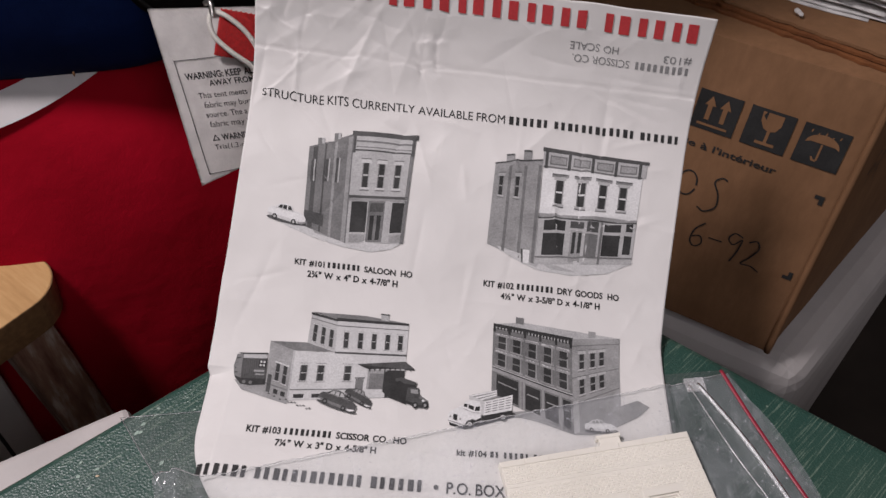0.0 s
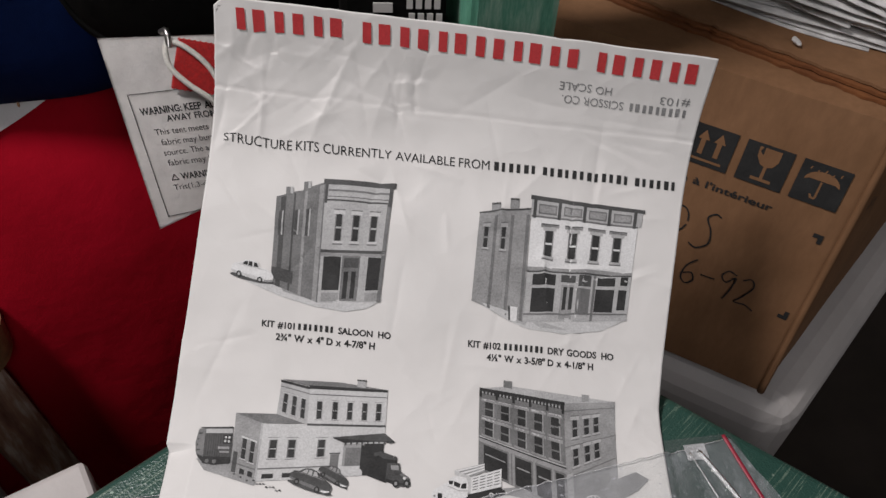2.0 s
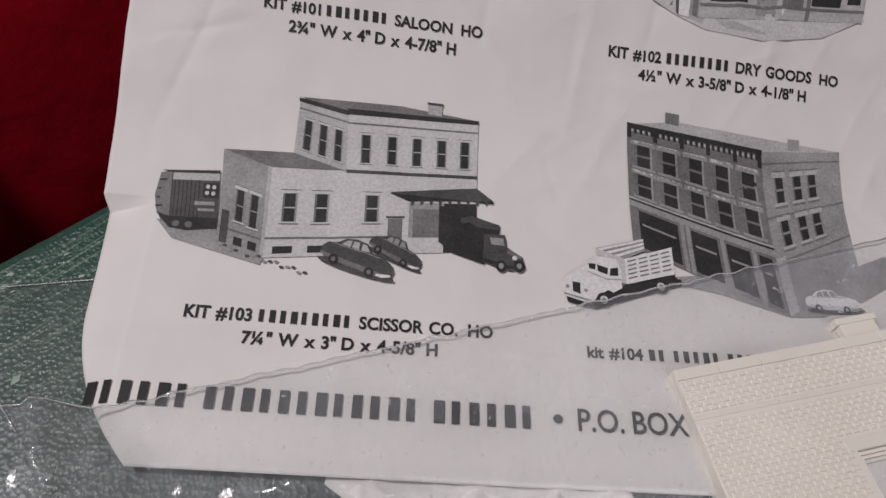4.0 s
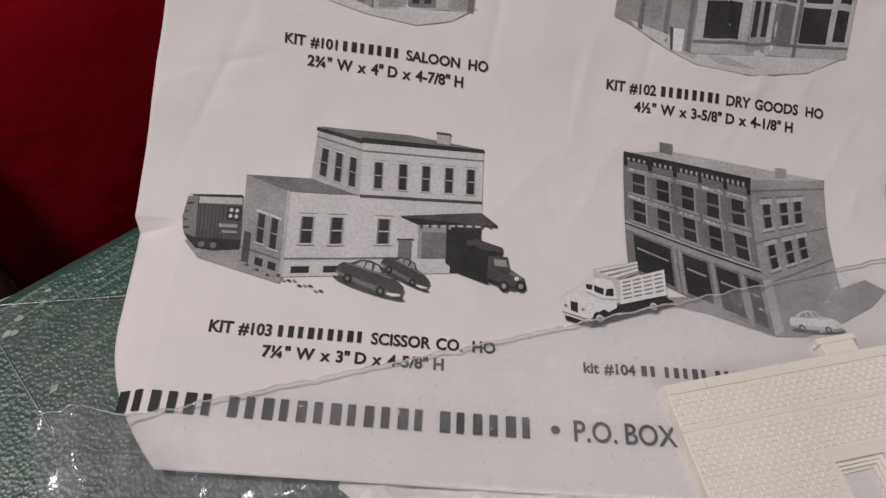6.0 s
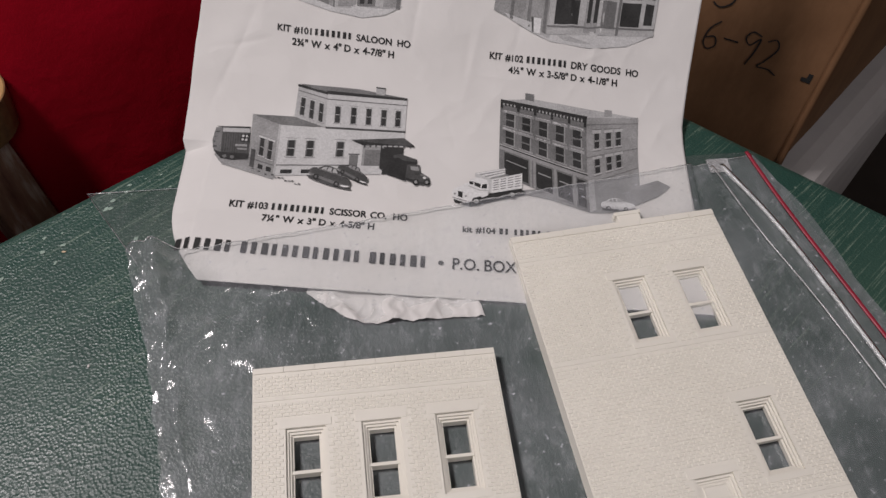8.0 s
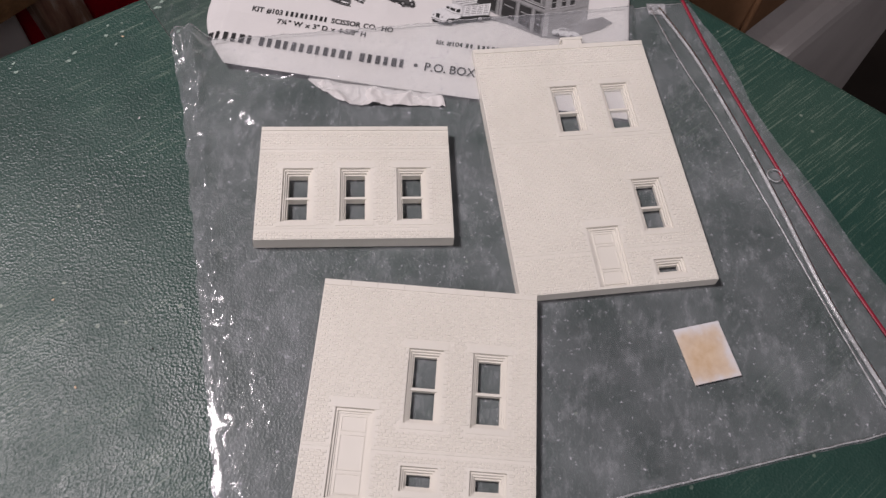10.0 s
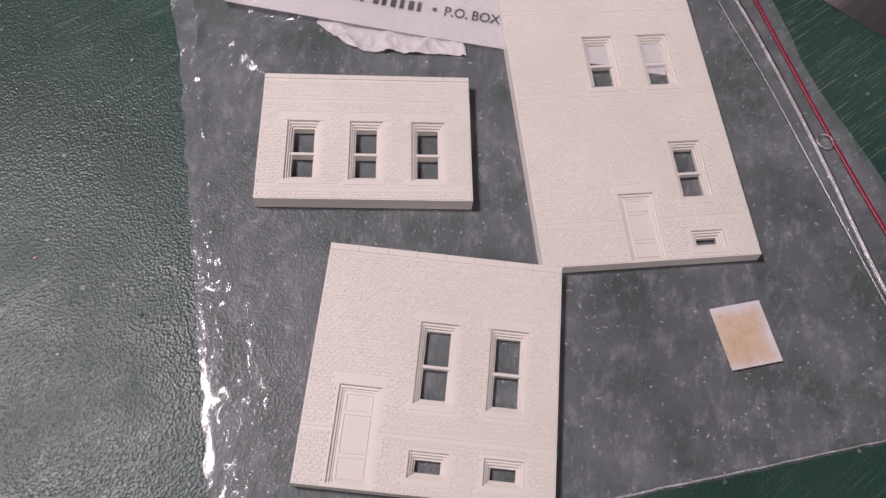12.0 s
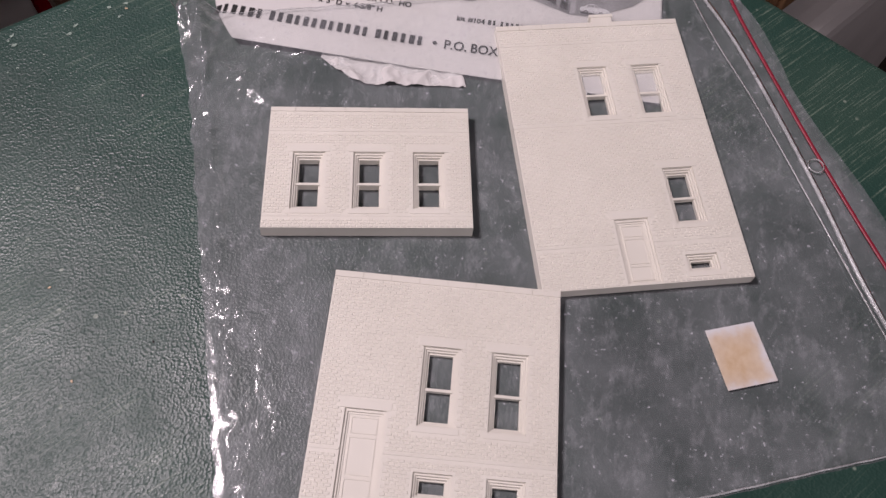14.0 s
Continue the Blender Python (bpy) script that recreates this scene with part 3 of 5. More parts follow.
def saloon_picture(sheet):
    p = Picture(sheet, "grey photograph of a narrow two-storey brick model building")
    side = [(26.1, 164.7), (46.2, 173.2), (45.6, 121.3), (25.9, 127.3)]
    front = [(46.2, 173.8), (74.7, 174.0), (71.6, 124.1), (45.6, 121.3)]
    p.poly([(9.5, 131.0), (18, 126.8), (30, 122.6), (44, 119.6), (57, 118.6), (66, 120.6), (72.6, 125.4), (46, 124.5), (27, 128.5)], "pale", 0)
    p.poly([(12, 130.6), (20, 127.2), (34, 124.0), (46, 121.6), (46, 126.0), (27, 130.5)], "soft", 0)
    p.quad(side, "mid", 1)
    for s, t0, t1 in ((0.12, 0.18, 0.44), (0.45, 0.20, 0.45), (0.68, 0.21, 0.46)):
        p.cell(side, s - 0.045, s + 0.045, t0, t1, "dark", 2)
        p.cell(side, s + 0.02, s + 0.05, t0, t1, "light", 3)
    for a, b in ((0.10, 0.20), (0.36, 0.40), (0.58, 0.64), (0.88, 0.97)):
        p.cell(side, a, b, 0.02, 1.0, "soft" if a > 0.5 else "dark", 2)
    p.cell(side, 0.0, 0.45, 0.80, 0.93, "dark", 3)
    for s in (0.26, 0.62):
        x, y = bil(side, s, 0)
        p.quad([(x - 1.5, y + 2.6), (x + 1.5, y + 3.0), (x + 1.5, y), (x - 1.5, y - 0.6)], "mid", 1)
        p.quad([(x + 0.3, y + 2.8), (x + 1.5, y + 3.0), (x + 1.5, y), (x + 0.3, y)], "light", 2)
    p.quad(front, "light", 1)
    p.cell(front, -0.03, 1.04, -0.015, 0.03, "dark", 2)
    p.cell(front, 0.05, 0.95, 0.07, 0.085, "mid", 2)
    p.cell(front, 0.05, 0.95, 0.125, 0.135, "mid", 2)
    p.cell(front, 0.0, 1.0, 0.155, 0.17, "dark", 2)
    p.cell(front, 0.0, 0.04, 0.0, 0.19, "dark", 3)
    p.cell(front, 0.95, 1.0, 0.0, 0.19, "dark", 3)
    p.cell(front, 0.94, 1.0, 0.16, 1.0, "mid", 2)
    for s in (0.24, 0.50, 0.77):
        p.sash(front, s, 0.28, 0.50, 0.115)
    p.cell(front, 0.0, 1.0, 0.575, 0.60, "dark", 2)
    p.cell(front, 0.0, 1.0, 0.60, 0.625, "soft", 2)
    p.cell(front, 0.05, 0.32, 0.63, 0.90, "black", 2)
    p.cell(front, 0.34, 0.69, 0.62, 0.99, "mid", 2)
    p.cell(front, 0.37, 0.60, 0.64, 0.72, "dark", 3)
    for s in (0.38, 0.50):
        p.cell(front, s, s + 0.07, 0.75, 0.97, "black", 3)
    p.cell(front, 0.62, 0.69, 0.62, 0.99, "light", 3)
    p.cell(front, 0.74, 0.94, 0.63, 0.90, "black", 2)
    p.cell(front, 0.05, 0.32, 0.92, 0.99, "soft", 2)
    p.cell(front, 0.74, 0.94, 0.92, 0.99, "soft", 2)
    sedan(p, 18.4, 131.6, 17.6, "white", turn=-8, shade="pale")
    p.done()


def dry_goods_picture(sheet):
    p = Picture(sheet, "grey photograph of a wide two-storey shop model building")
    side = [(111.7, 166.6), (133.6, 170.5), (132.0, 121.9), (109.9, 128.9)]
    front = [(134.3, 175.6), (180.8, 174.5), (176.7, 127.0), (132.0, 121.9)]
    p.poly([(110.0, 129.5), (126, 122.0), (134, 119.2), (150, 118.6), (166, 121.4), (177.5, 128.0), (134, 124.0)], "pale", 0)
    p.poly([(113.0, 128.0), (126, 122.6), (133, 120.4), (150, 120.2), (160, 122.0), (134, 123.6)], "light", 0)
    p.quad(side, "soft", 1)
    for s in (0.30, 0.62, 0.92):
        p.cell(side, s, s + 0.06, 0.05, 1.0, "mid", 2)
    for s in (0.16, 0.50):
        p.sash(side, s, 0.16, 0.38, 0.10, 3, "light")
    for s, h in ((0.30, 3.4), (0.66, 4.6)):
        x, y = bil(side, s, 0)
        p.quad([(x - 1.6, y + h), (x + 2.2, y + h + 0.3), (x + 2.2, y - 0.6), (x - 1.6, y - 0.6)], "soft", 1)
        p.quad([(x - 1.6, y + h), (x + 2.2, y + h + 0.3), (x + 2.2, y + h - 0.5), (x - 1.6, y + h - 0.8)], "dark", 3)
    p.cell(side, -0.01, 1.0, -0.008, 0.008, "dark", 3)
    p.quad(front, "white", 1)
    p.cell(front, -0.01, 1.03, 0.0, 0.145, "light", 2)
    p.cell(front, -0.02, 1.05, -0.015, 0.02, "dark", 3)
    p.cell(front, 0.0, 1.0, 0.14, 0.155, "mid", 3)
    for k in range(4):
        a = 0.06 + 0.235 * k
        p.cell(front, a, a + 0.17, 0.045, 0.125, "mid", 3)
        p.cell(front, a + 0.012, a + 0.158, 0.058, 0.112, "soft", 4)
    for s in (0.01, 0.24, 0.475, 0.71, 0.95):
        p.cell(front, s, s + 0.03, 0.02, 0.16, "dark", 4)
    for s in (0.18, 0.405, 0.62, 0.825):
        p.cell(front, s - 0.085, s + 0.085, 0.205, 0.23, "soft", 2)
        p.cell(front, s - 0.085, s + 0.085, 0.198, 0.207, "dark", 3)
        p.sash(front, s, 0.255, 0.47, 0.085, 2, "light")
    p.cell(front, 0.0, 1.0, 0.555, 0.585, "soft", 2)
    p.cell(front, 0.0, 1.0, 0.583, 0.597, "dark", 3)
    p.cell(front, 0.0, 1.0, 0.597, 1.0, "light", 2)
    p.cell(front, 0.06, 0.28, 0.61, 0.70, "black", 3)
    p.cell(front, 0.06, 0.28, 0.725, 0.92, "black", 3)
    p.cell(front, 0.33, 0.47, 0.61, 0.67, "dark", 3)
    p.cell(front, 0.34, 0.46, 0.69, 0.98, "soft", 3)
    for s in (0.36, 0.42):
        p.cell(front, s, s + 0.035, 0.71, 0.90, "black", 4)
    p.cell(front, 0.50, 0.62, 0.60, 0.70, "dark", 3)
    p.cell(front, 0.49, 0.62, 0.72, 0.93, "mid", 3)
    p.cell(front, 0.68, 0.85, 0.61, 0.69, "black", 3)
    p.cell(front, 0.67, 0.85, 0.72, 0.92, "black", 3)
    p.cell(front, 0.90, 0.97, 0.60, 0.68, "black", 3)
    p.cell(front, 0.89, 0.97, 0.72, 0.90, "black", 3)
    p.cell(front, 0.64, 0.665, 0.60, 1.0, "mid", 3)
    p.cell(front, 0.0, 1.0, 0.93, 0.945, "mid", 4)
    x, y = 127.6, 125.0
    p.quad([(x - 1.8, y + 3.2), (x + 2.0, y + 3.0), (x + 1.8, y - 3.2), (x - 1.4, y - 3.0)], "white", 4)
    p.quad([(x - 2.2, y + 3.4), (x - 1.2, y + 3.2), (x - 0.9, y - 3.0), (x - 1.6, y - 2.6)], "dark", 5)
    p.done()


def warehouse_picture(sheet):
    p = Picture(sheet, "grey photograph of an L-shaped brick warehouse model with awning")
    low = [(17.3, 73.9), (28.6, 70.6), (29.4, 47.3), (18.7, 50.0)]
    front = [(28.6, 70.6), (77.2, 73.4), (77.2, 53.5), (29.4, 47.3)]
    upside = [(33.8, 88.1), (45.4, 86.3), (45.9, 71.6), (33.3, 74.8)]
    upper = [(45.4, 86.3), (77.1, 87.6), (77.2, 73.3), (45.9, 71.6)]
    p.quad([(5, 55), (30, 48.5), (29, 45.5), (9, 50.5)], "soft", 0)
    p.quad(low, "soft", 1)
    p.quad([(17.3, 73.9), (33.3, 74.8), (46.0, 72.0), (28.6, 70.6)], "mid", 1)
    p.quad(upside, "light", 1)
    p.quad(upper, "pale", 1)
    p.quad(front, "pale", 1)
    p.cell(upside, -0.02, 1.0, -0.02, 0.05, "black", 2)
    p.cell(upside, 0, 1.0, 0.15, 0.18, "mid", 2)
    p.quad([(45.0, 87.2), (77.2, 88.2), (77.1, 87.2), (45.4, 85.8)], "black", 2)
    p.quad([(33.8, 88.6), (58, 89.5), (77.2, 88.2), (45.2, 86.8)], "mid", 1)
    p.cell(upper, 0, 1, 0.16, 0.19, "mid", 2)
    p.cell(upper, 0, 1, 0.97, 1.03, "dark", 2)
    for s in (0.22, 0.52, 0.82):
        p.sash(upside, s, 0.34, 0.88, 0.16)
    for s in (0.14, 0.34, 0.53, 0.72, 0.90):
        p.sash(upper, s, 0.36, 0.84, 0.075)
    p.quad([(64.5, 91.2), (68.0, 91.2), (68.0, 88.3), (64.5, 88.3)], "light", 2)
    p.quad([(64.3, 91.4), (68.2, 91.4), (68.2, 90.8), (64.3, 90.8)], "dark", 3)
    for s, t1 in ((0.42, 0.70), (0.72, 0.72)):
        p.sash(low, s, 0.36, t1, 0.19)
    p.cell(low, 0.06, 0.22, 0.62, 0.97, "dark", 2)
    p.cell(low, 0.0, 1.0, 0.80, 0.825, "mid", 2)
    for s in (0.36, 0.66):
        p.cell(low, s, s + 0.18, 0.87, 0.96, "black", 2)
    p.cell(low, 0.93, 1.0, 0.0, 1.0, "light", 2)
    for s in (0.10, 0.25, 0.49):
        p.sash(front, s, 0.28, 0.60, 0.068)
    p.cell(front, 0.0, 0.60, 0.775, 0.80, "mid", 2)
    for s in (0.04, 0.20):
        p.cell(front, s, s + 0.09, 0.88, 0.96, "black", 2)
    p.cell(front, 0.57, 0.64, 0.56, 0.93, "mid", 2)
    p.cell(front, 0.56, 0.65, 0.53, 0.555, "dark", 3)
    p.cell(front, 0.67, 1.0, 0.36, 0.80, "soft", 2)
    p.cell(front, 0.69, 0.82, 0.44, 0.80, "mid", 3)
    p.cell(front, 0.84, 1.0, 0.36, 1.0, "black", 3)
    p.quad([(56.5, 67.2), (77.1, 70.4), (81.3, 67.4), (61.1, 65.2)], "dark", 4)
    p.quad([(56.5, 66.9), (61.1, 65.2), (81.3, 67.4), (81.2, 66.7)], "black", 5)
    for k in range(9):
        a = 61.5 + 2.2 * k
        p.quad([(a, 65.3 + 0.24 * k), (a + 0.9, 65.4 + 0.24 * k), (a + 0.6, 64.3 + 0.24 * k), (a + 0.2, 64.3 + 0.24 * k)], "dark", 5)
    car = [(6.6, 67.0), (17.2, 67.8), (18.2, 56.0), (7.6, 55.6)]
    p.poly([(4.1, 66.6), (6.6, 67.0), (7.6, 55.6), (6.0, 54.6), (4.4, 57.5), (3.6, 61.0)], "mid", 2)
    for k in range(4):
        p.poly([(4.2, 65.0 - 2.2 * k), (6.6, 65.4 - 2.2 * k), (6.6, 64.9 - 2.2 * k), (4.2, 64.5 - 2.2 * k)], "black", 3)
    p.quad(car, "dark", 2)
    p.poly([(4.1, 67.2), (17.2, 68.4), (17.2, 67.8), (6.6, 66.9)], "black", 3)
    p.cell(car, 0.02, 1.0, 0.02, 0.17, "light", 3)
    for k in range(7):
        p.cell(car, 0.06 + 0.085 * k, 0.075 + 0.085 * k, 0.18, 0.98, "black", 3)
    p.cell(car, 0.66, 0.98, 0.22, 0.54, "black", 4)
    cx, cy = bil(car, 0.82, 0.38)
    for dx, dy in ((-0.7, 0.8), (0.7, 0.8), (-0.7, -0.8), (0.7, -0.8)):
        p.blob(cx + dx, cy + dy, 0.48, 0.55, "pale", 5, n=8)
    p.cell(car, 0.50, 0.92, 0.63, 0.71, "soft", 4)
    p.cell(car, 0.58, 0.92, 0.78, 0.84, "soft", 4)
    p.poly([(4.6, 56.6), (7.6, 55.8), (18.2, 56.2), (18.4, 53.6), (12.0, 52.6), (8.0, 53.0)], "black", 4)
    p.poly([(6.4, 53.4), (12.0, 52.8), (18.4, 53.8), (18.8, 50.4), (13.0, 49.4)], "soft", 1)
    for x in (9.4, 12.2):
        p.blob(x, 54.0, 0.8, 0.8, "mid", 5)
    sedan(p, 58.9, 51.4, 13.2, "dark", "soft", -24, 5)
    sedan(p, 50.4, 48.6, 17.0, "dark", "light", -15, 11)
    p.poly([(68.3, 65.0), (76.1, 62.8), (82.8, 60.9), (82.7, 58.1), (79.3, 58.1), (79.1, 50.1), (71.6, 52.5), (68.4, 55.2)], "black", 6)
    p.poly([(76.1, 62.9), (82.8, 61.0), (82.8, 59.6), (77.0, 60.0), (71.4, 61.2)], "dark", 7)
    p.poly([(79.1, 58.2), (84.0, 58.5), (84.5, 55.2), (88.1, 52.8), (88.7, 49.8), (85.4, 48.9), (82.1, 49.6), (78.8, 50.8)], "dark", 7)
    p.poly([(80.4, 57.5), (83.6, 57.5), (83.9, 55.5), (80.8, 55.6)], "soft", 8)
    p.poly([(84.8, 54.9), (87.9, 52.9), (87.4, 52.2), (84.4, 53.6)], "mid", 8)
    p.poly([(79.0, 51.8), (84.6, 50.4), (88.6, 50.2), (88.4, 49.5), (84.6, 49.6), (79.0, 50.8)], "black", 8)
    for x, y in ((83.0, 50.0), (87.2, 50.3)):
        p.blob(x, y, 1.3, 1.6, "black", 9)
        p.blob(x, y, 0.6, 0.75, "soft", 10)
    p.blob(86.2, 52.4, 0.6, 0.6, "white", 9, n=10)
    for k in range(16):
        p.blob(19.5 + 1.3 * k, 49.6 - 0.35 * k + 0.5 * math.sin(k * 2.1), 0.55, 0.35, "dark" if k % 2 else "soft", 3, n=7)
    p.done()


def block_picture(sheet):
    p = Picture(sheet, "grey photograph of a dark three-storey corner block model with truck")
    face = [(115.0, 92.4), (150.9, 89.3), (150.2, 42.2), (115.2, 58.6)]
    side = [(150.9, 89.3), (172.5, 91.9), (170.9, 56.0), (150.2, 42.2)]
    p.quad(face, "mid", 1)
    p.quad(side, "soft", 1)
    p.quad([(115.0, 92.4), (128.0, 94.4), (172.5, 91.9), (150.9, 89.3)], "light", 1)
    p.quad([(115.0, 92.8), (151.0, 89.8), (150.9, 88.4), (115.0, 91.4)], "black", 3)
    for k in range(24):
        p.cell(face, 0.01 + k * 0.041, 0.03 + k * 0.041, 0.02, 0.06, "black", 3)
        p.cell(face, 0.03 + k * 0.041, 0.045 + k * 0.041, 0.03, 0.05, "light", 3)
    for s in (0.0, 0.19, 0.385, 0.58, 0.78, 0.965):
        p.cell(face, s, s + 0.03, 0.0, 0.10, "black", 4)
    p.quad([(125.0, 96.6), (128.6, 96.4), (128.6, 93.4), (125.0, 93.8)], "mid", 2)
    p.quad([(158.2, 93.8), (161.4, 93.8), (161.4, 91.0), (158.2, 90.6)], "soft", 2)
    for t0 in (0.145, 0.375):
        for s in (0.115, 0.30, 0.495, 0.69, 0.885):
            p.cell(face, s - 0.075, s + 0.075, t0 - 0.035, t0 - 0.008, "pale", 2)
            p.sash(face, s, t0 + 0.005, t0 + 0.172, 0.125, 2, "soft")
    p.cell(face, 0.0, 1.0, 0.575, 0.59, "light", 2)
    p.cell(face, 0.0, 1.0, 0.59, 0.605, "black", 2)
    p.cell(face, 0.0, 1.0, 0.605, 0.65, "soft", 2)
    for s0, s1 in ((0.06, 0.33), (0.42, 0.60), (0.66, 0.82), (0.88, 0.97)):
        p.cell(face, s0, s1, 0.67, 0.97, "black", 2)
        p.cell(face, s0 + 0.02, s1 - 0.02, 0.77, 0.785, "soft", 3)
    for s in (0.345, 0.385, 0.62, 0.835):
        p.cell(face, s, s + 0.028, 0.65, 1.0, "soft", 3)
    for t0 in (0.16, 0.44):
        for s in (0.20, 0.43, 0.62):
            p.sash(side, s, t0, t0 + 0.165, 0.12, 2, "light")
    for t in (0.065, 0.40, 0.68):
        p.cell(side, 0.0, 1.0, t, t + 0.012, "mid", 2)
    p.cell(side, 0.0, 0.12, 0.66, 1.0, "light", 2)
    p.poly([(118.0, 50.0), (135, 47.0), (150.2, 42.0), (158, 42.6), (168, 47.0), (178, 53.0), (183.5, 58.4), (178.5, 61.4), (171.0, 58.0), (150.2, 44.6)], "soft", 0)
    p.poly([(98.0, 42.2), (104.5, 40.6), (114, 44.2), (126.0, 48.6), (125.4, 50.4), (111, 47.0)], "black", 3)
    near = [(112.4, 54.7), (124.4, 59.1), (124.2, 51.5), (112.2, 47.7)]
    far = [(105.7, 57.2), (117.6, 61.0), (117.7, 57.6), (112.4, 54.7)]
    p.quad(far, "soft", 4)
    for k in range(3):
        p.cell(far, 0.0, 1.0, 0.04 + 0.30 * k, 0.20 + 0.30 * k, "white", 5)
    p.quad(near, "mid", 6)
    for k in range(6):
        p.cell(near, 0.0, 1.0, 0.165 * k, 0.165 * k + (0.105 if k < 5 else 0.175), "white", 7)
    for k in range(5):
        p.cell(near, 0.235 * k, 0.235 * k + 0.05, 0.0, 1.0, "white", 8)
    p.poly([(105.7, 57.2), (112.4, 54.7), (112.2, 47.7), (110.6, 48.3), (110.4, 54.3), (105.8, 55.2)], "pale", 7)
    p.poly([(110.8, 47.3), (124.1, 51.2), (125.1, 49.6), (117.6, 46.2), (110.8, 45.3)], "black", 6)
    p.poly([(97.1, 47.2), (98.2, 48.8), (103.5, 52.3), (104.0, 53.6), (106.4, 54.9), (110.4, 54.2), (111.2, 51.5), (111.0, 46.5), (108.8, 45.1),
            (107.6, 45.8), (105.5, 44.1), (103.3, 41.8), (97.6, 43.5)], "white", 9)
    p.poly([(103.2, 50.6), (107.6, 48.8), (111.0, 49.0), (111.0, 48.6), (107.6, 48.4), (103.2, 50.2)], "light", 10)
    p.poly([(97.3, 44.4), (103.4, 42.8), (103.3, 42.3), (97.4, 43.9)], "soft", 10)
    p.poly([(97.8, 43.5), (103.3, 41.9), (102.6, 40.8), (98.0, 42.2)], "black", 9)
    p.poly([(99.4, 47.4), (101.2, 47.1), (101.1, 44.2), (99.4, 44.8)], "black", 10)
    for pane in (((103.5, 52.6), (105.3, 52.6), (105.0, 51.0), (103.7, 51.2)), ((105.6, 52.5), (108.1, 51.6), (107.8, 49.8), (105.6, 50.7)), ((108.7, 51.6), (110.5, 52.0), (110.4, 49.7), (108.3, 49.6))):
        p.poly(pane, "black", 10)
    for x, y in ((98.2, 46.0), (102.4, 45.2)):
        p.blob(x, y, 0.45, 0.5, "soft", 10, n=10)
    for x, y in ((106.4, 43.0), (120.2, 47.6)):
        p.blob(x, y, 1.7, 1.9, "black", 11)
        p.blob(x, y, 0.95, 1.05, "pale", 12)
        p.blob(x, y, 0.4, 0.45, "mid", 13)
    sedan(p, 161.4, 46.6, 13.4, "white", "soft", 3, 5, "pale")
    p.done()


def printed_sheet():
    sheet = thing("printed_sheet", pose(0, 0, 0), "crumpled white instruction sheet propped up with black and red print", "paper sheet")
    bm = grid_bm(250, 300, lambda s, t: sheet_point(sheet_left(t * SHEET_TOP) + s * (sheet_right(t * SHEET_TOP) - sheet_left(t * SHEET_TOP)),
                                                    t * SHEET_TOP - (0.004 * (1 - s / 0.02) if s < 0.02 and t > 0.985 else 0.0)), 0.0001)
    part("sheet", bm, PAPER, sheet, smooth=True)

    def line(words, u0, u1, v0, v1, ink, bold=0.0, turned=False, label=""):
        bm = line_bm(words, bold)
        bmesh.ops.subdivide_edges(bm, edges=[e for e in bm.edges if e.calc_length() * (u1 - u0) > 6], cuts=2) if u1 - u0 > 250 else None
        for v in bm.verts:
            x, y = v.co.x, v.co.y
            if turned:
                x, y = 1 - x, 1 - y
            v.co = Vector((u0 + x * (u1 - u0), v0 + y * (v1 - v0), 0))
        tagged(part("text_line", on_sheet(bm, 0.00020 if v1 - v0 < 4 else 0.0004), ink, sheet, label), kind="stuff")

    line([("#", 6), ("#", 12), ("#", 6)], 6.6, 198.2, 232.0, 240.4, INK_RED, turned=True, label="red heading printed upside down")
    line(["#103"], 184.4, 197.2, 221.6, 225.0, INK_GREY, turned=True)
    line([("#", 9), "SCISSOR CO."], 143.0, 196.4, 217.0, 220.4, INK_GREY, turned=True)
    line(["HO SCALE"], 141.5, 163.6, 222.6, 226.0, INK_GREY, turned=True)
    line(["STRUCTURE", "KITS", "CURRENTLY", "AVAILABLE", "FROM", ("#", 6), ("#", 12), ("#", 6)], 3.0, 197.0, 185.2, 188.9, INK, 0.0)
    line(["KIT", "#101", ("#", 7), "SALOON", " HO"], 23.5, 76.9, 109.4, 112.0, INK, 0.030)
    line(['2¾"', "W", "x", '4"', "D", "x", '4-7/8"', "H"], 29.6, 70.5, 104.4, 107.2, INK, 0.030)
    line(["KIT", "#102", ("#", 8), "DRY", "GOODS", " HO"], 109.4, 171.8, 109.4, 112.2, INK, 0.030)
    line(['4½"', "W", "x", '3-5/8"', "D", "x", '4-1/8"', "H"], 117.5, 163.1, 104.4, 107.2, INK, 0.030)
    line(["KIT", "#103", ("#", 9), "SCISSOR", "CO.", " HO"], 15.0, 81.0, 32.0, 34.9, INK, 0.030)
    line(['7¼"', "W", "x", '3"', "D", "x", '4-5/8"', "H"], 27.7, 69.0, 26.8, 29.7, INK, 0.030)
    line(["kit", "#104", ("#", 2), ("#", 5), ("#", 4)], 101.7, 141.7, 28.8, 31.5, INK, 0.030)
    line(['4-7/8"', "W", "x", '3"', "D"], 121.2, 150.0, 23.8, 26.6, INK, 0.030)
    line([("#", 6), ("#", 12), ("#", 6)], -1.6, 90.2, 11.9, 16.8, INK, 0.012)
    bm = bmesh.new()
    bmesh.ops.create_circle(bm, cap_ends=True, radius=1.0, segments=16)
    bmesh.ops.translate(bm, verts=bm.verts[:], vec=(94.3, 14.3, 0))
    part("text_line", on_sheet(bm, 0.00045), INK, sheet)
    line(["P.O.", "BOX"], 98.5, 121.8, 12.0, 16.8, INK, 0.012)
    saloon_picture(sheet)
    dry_goods_picture(sheet)
    warehouse_picture(sheet)
    block_picture(sheet)


printed_sheet()


